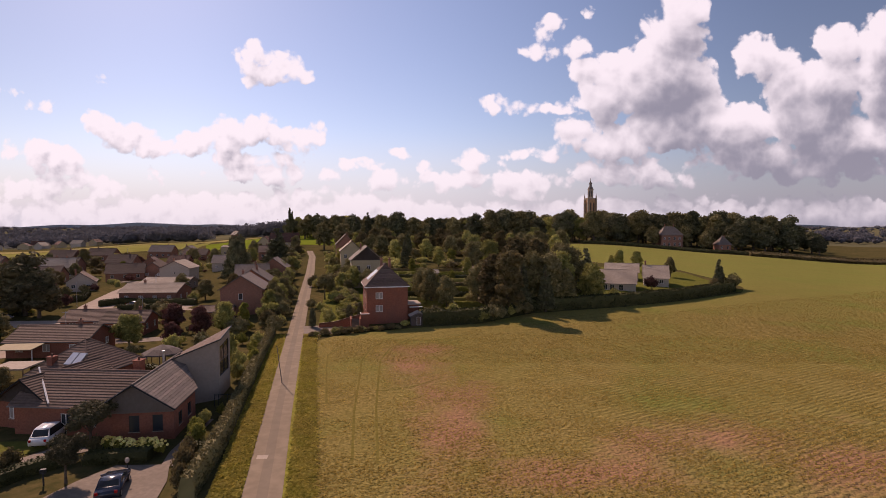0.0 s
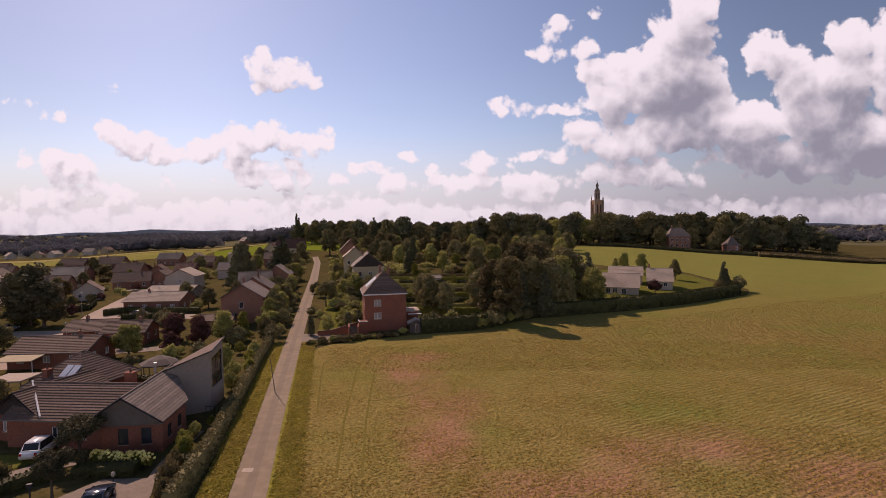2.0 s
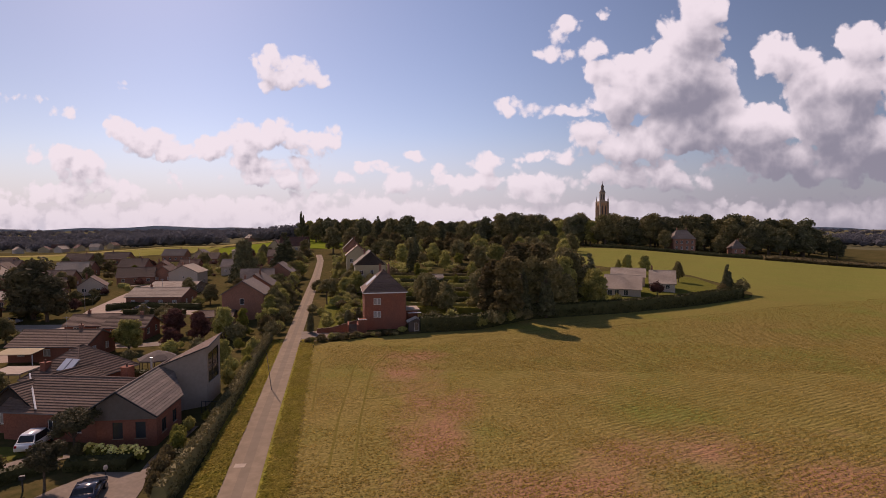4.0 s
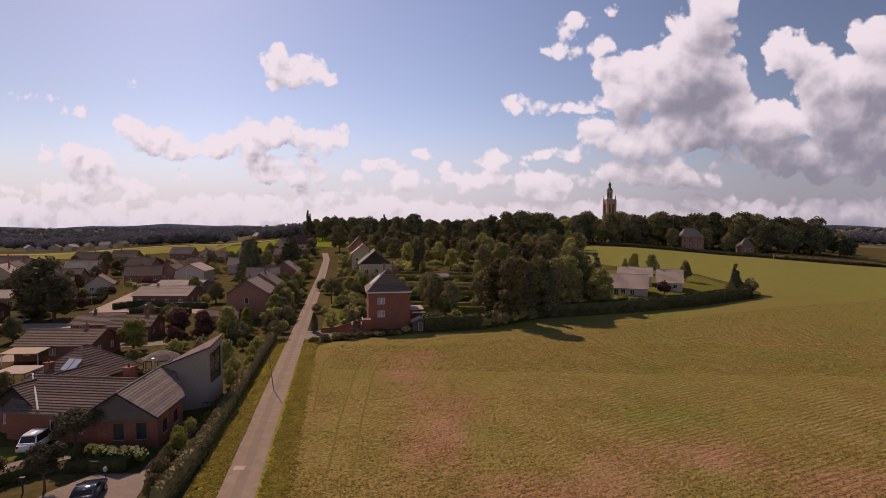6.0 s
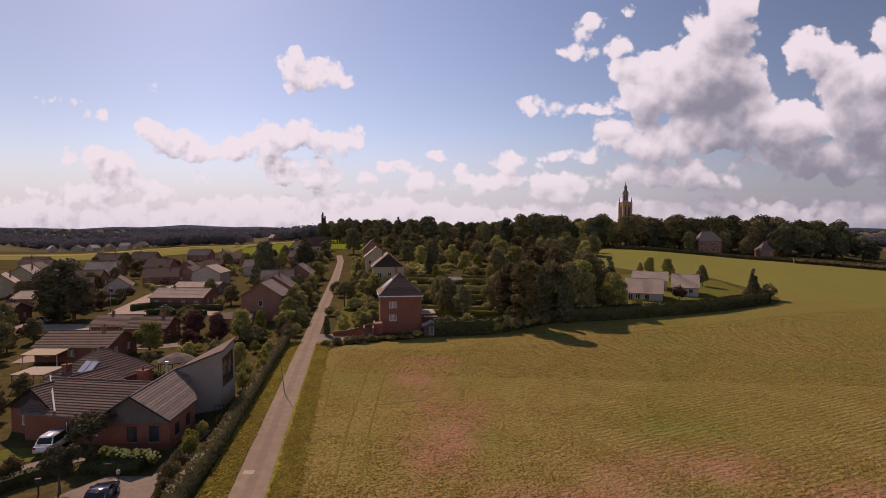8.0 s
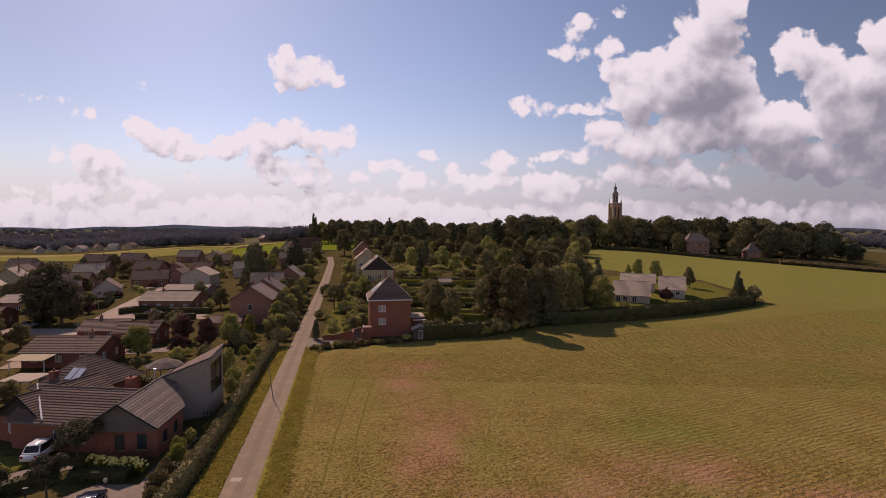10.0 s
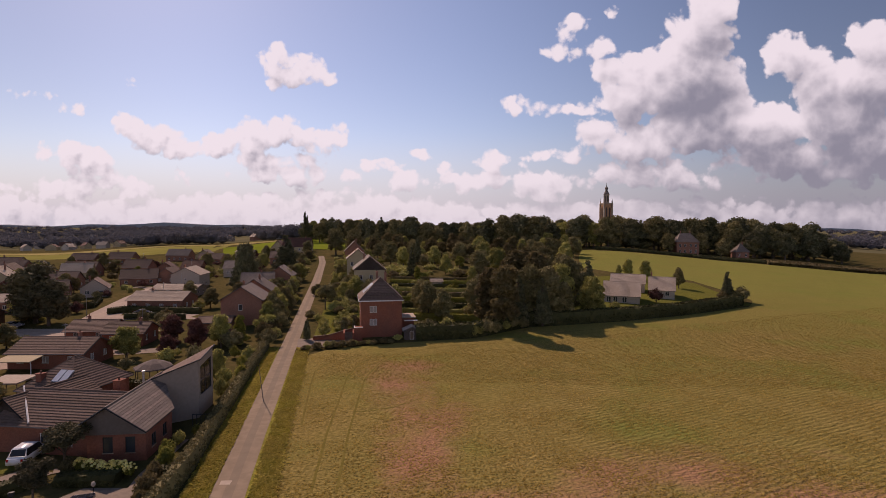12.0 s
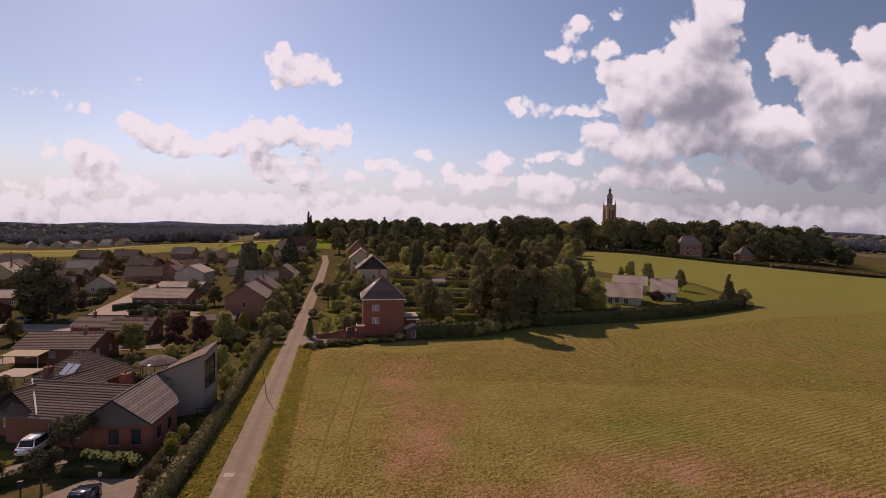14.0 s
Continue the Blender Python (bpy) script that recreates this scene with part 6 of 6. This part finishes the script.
SKYLINE = [(-112, 420, 15.4), (-101, 425, 17.2), (-88, 420, 18.8), (-75, 420, 18.5), (-48, 400, 19.3), (-36, 395, 22.7), (-23, 395, 18.2), (-8, 400, 17.8), (8, 400, 18.7), (24, 395, 20.4),
           (37, 390, 23.3), (49, 395, 25.0), (58, 390, 22.7), (75, 400, 18.6), (89, 395, 20.7), (99, 390, 19.4), (111, 375, 21.9), (127, 372, 21.7), (142, 370, 24.0), (154, 372, 21.8),
           (174, 380, 24.8), (184, 378, 25.8), (192, 372, 22.1), (200, 372, 27.0), (210, 366, 25.0), (221, 362, 24.2), (229, 356, 24.0), (237, 352, 23.4)]
for i, (x, y, h) in enumerate(SKYLINE):
    plant("broad" if i % 7 else "tall", (LEAF_D, LEAF_N, LEAF_D, LEAF_N)[i % 4], x, y, h * 1.02, 1.0 if h < 20 else 1.15, i, "over the ridge wood", group="ridge wood")
plant("conifer", LEAF_N, -59, 400, 22.8, 0.85, 1, "over the ridge wood", group="ridge wood")
for x, h in ((-122.3, 22), (-124.2, 25)):
    plant("poplar", LEAF_N, x, 414, h, 0.55, 0, "on the hilltop", group="hilltop poplars")
for i in range(26):
    plant("broad", rng.choice([LEAF_D, LEAF_N]), -116 + i * 3.0, 425 + rng.uniform(0, 25), rng.uniform(15, 19), 0.9, i, "on the hilltop", group="hilltop trees")


def tufts(name, points, size, material, label, category, seed, rise=0.05):
    """Small bent leaves on the ground, in one mass."""
    r = np.random.default_rng(seed)
    P = np.array(points)
    keep = np.ones(len(P), bool)
    for line in TRACKS:
        for p, q in zip(line, line[1:]):
            p, q = np.array(p, float), np.array(q, float)
            f = np.clip(((P - p) @ (q - p)) / ((q - p) @ (q - p)), 0, 1)
            keep &= np.linalg.norm(P - p - f[:, None] * (q - p), axis=1) > 0.2
    P = P[keep]
    points = P.tolist()
    n = len(P)
    P = np.column_stack([P, [gz(x, y) + 0.05 for x, y in points]]) + np.column_stack([np.zeros((n, 2)), r.uniform(0.0, rise, n)])
    nr = r.normal(size=(n, 3)) * 0.35 + np.array((0, 0, 1.0))
    nr /= np.linalg.norm(nr, axis=1)[:, None]
    a = np.cross(nr, r.normal(size=(n, 3)))
    a /= np.linalg.norm(a, axis=1)[:, None]
    b = np.cross(nr, a)
    k = (size * r.uniform(.5, 1.4, n))[:, None]
    q = np.stack([P - a * k, P - b * k * .6 + nr * k * .3, P + a * k, P + b * k * .6 + nr * k * .3], 1).reshape(-1, 3)
    return tagged(mesh_ob(name, q.tolist(), np.arange(4 * n).reshape(-1, 4).tolist(), material), label, category, kind="stuff")


def crop_plants():
    r = random.Random(21)
    near, far = [], []
    while len(near) < 52000:
        y = 34 + 66 * r.random() ** 1.3
        x = r.uniform(-0.26 * y - 2, 0.92 * y + 6)
        left = -11.2 - (y - 41) * 0.252 if y < 88 else -23
        if x < left + 0.3 or y > 98 + 0.2 * x:
            continue
        row = (-0.45 * x + 0.893 * y) / 0.75
        if abs(row - round(row)) > 0.36 and r.random() < 0.8:
            continue
        if 0.5 + noise.noise(Vector((x * 0.16, y * 0.16, 3))) * 0.9 < r.random() * 0.75:
            continue
        near.append((x, y))
    tufts("crop_plants", near, 0.12, CROPLEAF, "young yellow-green crop plants in drilled rows", "crop", 5)
    while len(far) < 26000:
        y = 80 + 110 * r.random()
        x = r.uniform(-0.22 * y, 0.95 * y + 10)
        if x < -22 or y > 100 + 0.5 * max(x, 0) - (4 if x > 8 else 0) or (x < 0 and y > 96):
            continue
        far.append((x, y))
    tufts("crop_plants", far, 0.15, CROPLEAF, "young yellow-green crop plants farther up the field", "crop", 6)
    side = []
    while len(side) < 26000:
        k = r.random() ** 1.4
        y = 36 + 64 * k
        cx = -14.9 - (y - 41.2) * 0.2466
        x = cx + (r.uniform(1.75, 4.1) + abs(r.gauss(0, 0.35)) if r.random() < 0.55 else r.uniform(-4.4, -1.75))
        side.append((x, y))
    tufts("verge_tufts", side, 0.16, VERGELEAF, "tufts of rough yellowish grass beside the lane", "grass", 7, 0.14)


CROPLEAF = leaf_mat("crop_leaf", (0.334, 0.240, 0.060), (0.439, 0.317, 0.090), (0.345, 0.264, 0.060), 0.5)
VERGELEAF = leaf_mat("verge_leaf", (0.389, 0.337, 0.052), (0.517, 0.417, 0.084), (0.389, 0.290, 0.077), 0.45)
crop_plants()


def far_woods():
    """Woods and hedgerows far off, as one mass of crowns."""
    r = np.random.default_rng(9)
    V, F, n = [], [], 0
    for k in range(2600):
        left = k % 4 != 0
        u = r.uniform(-1.25, -0.2) if left else r.uniform(0.45, 1.25)
        y = 520 + 2600 * r.uniform() ** 2.0
        band = math.sin(y / 90 + u * 9) + math.sin(u * 23 + y / 260)
        if band < (0.1 if y < 640 else -0.55) or left and y < 600 and u < -0.66:
            continue
        if not left and y < 700:
            y += 200
        x = u * y
        h = r.uniform(8, 15) * (1 + y / 4000)
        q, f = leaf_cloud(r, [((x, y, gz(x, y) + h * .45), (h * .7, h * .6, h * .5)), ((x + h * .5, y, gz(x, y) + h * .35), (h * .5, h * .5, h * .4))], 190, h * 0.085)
        V.append(q), F.append(f + n)
        n += len(q)
        bm = bmesh.new()
        core(bm, [((x, y, gz(x, y) + h * .42), (h * .7, h * .6, h * .5))], 0.72)
        bm.verts.index_update()
        V.append(np.array([v.co for v in bm.verts]))
        F.append([[v.index + n for v in f.verts] for f in bm.faces])
        n += len(bm.verts)
        bm.free()
    faces = [list(map(int, f)) for g in F for f in g]
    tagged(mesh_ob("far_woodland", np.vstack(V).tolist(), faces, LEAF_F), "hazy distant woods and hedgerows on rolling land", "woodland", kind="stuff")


far_woods()


def far_ridge(name, y, pts, label):
    verts, faces = [], []
    for i, (u, z) in enumerate(pts):
        verts += [(u * y, y, -40), (u * y, y, z), (u * y * 1.05, y + 350, z + 2)]
        if i:
            k = 3 * i
            faces += [(k - 3, k, k + 1, k - 2), (k - 2, k + 1, k + 2, k - 1)]
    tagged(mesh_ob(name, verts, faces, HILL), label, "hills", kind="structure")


# aerial haze is painted into the hills as a pale blue base colour
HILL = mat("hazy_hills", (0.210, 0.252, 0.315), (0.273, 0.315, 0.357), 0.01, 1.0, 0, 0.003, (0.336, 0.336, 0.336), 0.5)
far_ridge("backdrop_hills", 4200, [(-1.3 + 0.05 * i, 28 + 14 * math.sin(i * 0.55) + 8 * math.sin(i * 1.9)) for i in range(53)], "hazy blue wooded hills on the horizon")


# ---- vehicles ----
def car(x, y, rz, paint, label, van=False):
    c = thing("car", pose(x, y, gz(x, y) + 0.06, 0, 0, rz), label, "car")
    L_, Wd = (2.15, 0.86)
    prof = [(-2.15, .35), (-2.15, .85), (-2.0, .98), (-1.75, 1.02), (-1.35, 1.75), (-1.1, 1.83), (0.3, 1.83), (0.55, 1.75), (1.15, 1.12), (2.0, .95), (2.15, .75), (2.15, .35)] if van else \
           [(-2.15, .35), (-2.15, .82), (-1.95, .95), (-1.55, .98), (-1.0, 1.38), (-.5, 1.45), (0.15, 1.43), (0.95, 1.0), (1.9, .86), (2.15, .7), (2.15, .35)]
    bm = bmesh.new()
    inset = lambda z: 0.0 if z < 1.02 else (z - 1.02) * 0.22
    A = [bm.verts.new((-Wd + inset(b), a, b)) for a, b in prof]
    B = [bm.verts.new((Wd - inset(b), a, b)) for a, b in prof]
    bm.faces.new(A), bm.faces.new(B[::-1])
    for i in range(len(prof)):
        j = (i + 1) % len(prof)
        bm.faces.new((A[i], B[i], B[j], A[j]))
    bmesh.ops.bevel(bm, geom=bm.edges[:], offset=0.05, segments=2, affect="EDGES")
    body = part("body", bm, paint, c, smooth=True)
    top = 1.72 if van else 1.36
    k = [i for i, p in enumerate(prof) if p[1] > 1.3]
    x0, x1 = prof[k[0]][0], prof[k[-1]][0]
    for s in (-1, 1):
        bm = bmesh.new()
        q = [(x0 + 0.05, top), (x0 - 0.3, 1.06), (x1 + 0.45, 1.06), (x1 - 0.02, top)]
        bm.faces.new([bm.verts.new((s * (Wd - inset(b) + 0.008), a, b)) for a, b in q])
        bmesh.ops.solidify(bm, geom=bm.faces[:], thickness=0.006)
        part("side_window", bm, GLASS, c)
        part("headlight", boxed(s * .62 - .17, s * .62 + .17, 2.09, 2.17, .62, .76, bevel=.02), LAMP_CLEAR, c)
        part("tail_light", boxed(s * .68 - .12, s * .68 + .12, -2.17, -2.08, .7, .95, bevel=.02), LAMP_RED, c)
        part("mirror", boxed(s * .98 - .1, s * .98 + .1, .72, .86, .98, 1.12, bevel=.03), paint, c)
        for yy in (-1.32, 1.35):
            m = Matrix.Translation((s * .78, yy, .31)) @ Matrix.Rotation(math.pi / 2, 4, "Y")
            bm = bmesh.new()
            bmesh.ops.create_cone(bm, cap_ends=True, segments=20, radius1=.31, radius2=.31, depth=.22, matrix=m)
            wh = part("wheel", bm, RUBBER, c)
            bm = bmesh.new()
            bmesh.ops.create_cone(bm, cap_ends=True, segments=14, radius1=.2, radius2=.2, depth=.235, matrix=m)
            part("rim", bm, METAL, wh)
    def screen(a, b, nm):
        bm = bmesh.new()
        (y0, z0), (y1, z1) = a, b
        d = Vector((0, y1 - y0, z1 - z0))
        nn = Vector((0, -d.z, d.y)).normalized() * 0.012
        if nn.z < 0:
            nn = -nn
        pts = []
        for f, w in ((0.1, .74), (0.92, .66)):
            p = Vector((0, y0, z0)) + d * f + nn
            pts.append([(-w, p.y, p.z), (w, p.y, p.z)])
        bm.faces.new([bm.verts.new(p) for p in (pts[0][0], pts[0][1], pts[1][1], pts[1][0])])
        bmesh.ops.solidify(bm, geom=bm.faces[:], thickness=0.006)
        part(nm, bm, GLASS, c)
    if van:
        screen((1.15, 1.12), (.55, 1.75), "windscreen"), screen((-1.75, 1.02), (-1.35, 1.75), "rear_window")
    else:
        screen((.95, 1.0), (.15, 1.43), "windscreen"), screen((-1.55, .98), (-1.0, 1.38), "rear_window")
    return c


car(-40.2, 51.2, 10, CARWHITE, "white small van parked on the drive", True)
car(-27.4, 41.4, 20, CARDARK, "dark blue car parked on the concrete drive")
car(-83, 136.8, -80, CARGREY, "grey estate car parked beside a hedge")
car(-103, 118, -75, CARGREY, "grey car parked in the street")
car(-97, 186, 80, CARGREY, "grey car parked in the street")
car(-128, 236, 85, CARGREY, "dark car parked in the street")
car(-46, 131, 20, CARWHITE, "pale car parked beside the brick house")
car(-22.5, 121, 60, CARWHITE, "white car in a front garden drive")

# ---- small things ----
lp = thing("utility_pole", pose(-22.4, 70.0, 0.1, 0, -7, 0), "slim leaning dark pole beside the lane", "pole")
part("pole", lathe(bmesh.new(), [(0.065, -0.3), (0.055, 2.0), (0.045, 5.2)], 10), BOARD, lp)
part("cap", lathe(bmesh.new(), [(0.075, 5.203), (0.075, 5.27), (0.02, 5.31)], 10), DARK, lp)
for x, y, h in ((-99, 137, 6.5), (-86, 152, 7), (-95, 178, 7)):
    p = thing("street_lamp", pose(x, y, gz(x, y), 0, 0, 30), "slim grey street lamp beside the village street", "street lamp")
    part("pole", lathe(bmesh.new(), [(0.08, -0.3), (0.07, 2.0), (0.05, h)], 8), METAL, p)
    part("lamp_head", boxed(-0.1, 0.1, 0.0, 0.7, h - 0.05, h + 0.08, bevel=0.03), METAL, p)
gl = thing("garden_light", pose(-28.2, 44.6, 0.06), "small white globe garden light on a post", "lamp")
part("post", lathe(bmesh.new(), [(0.05, -0.1), (0.04, 0.8)], 8), DARK, gl)
part("globe", lathe(bmesh.new(), [(0.06, 0.803), (0.16, 0.9), (0.19, 1.05), (0.15, 1.2), (0.04, 1.28)], 12), WHITE, gl)
mb = thing("letter_box", pose(-33.9, 42.3, 0.05, 0, 0, 15), "dark letter box on a post by the drive", "letter box")
part("post", boxed(-.05, .05, -.05, .05, -.2, 1.0), DARK, mb)
part("box", boxed(-.22, .22, -.15, .15, 1.003, 1.35, bevel=.02), DARK, mb)
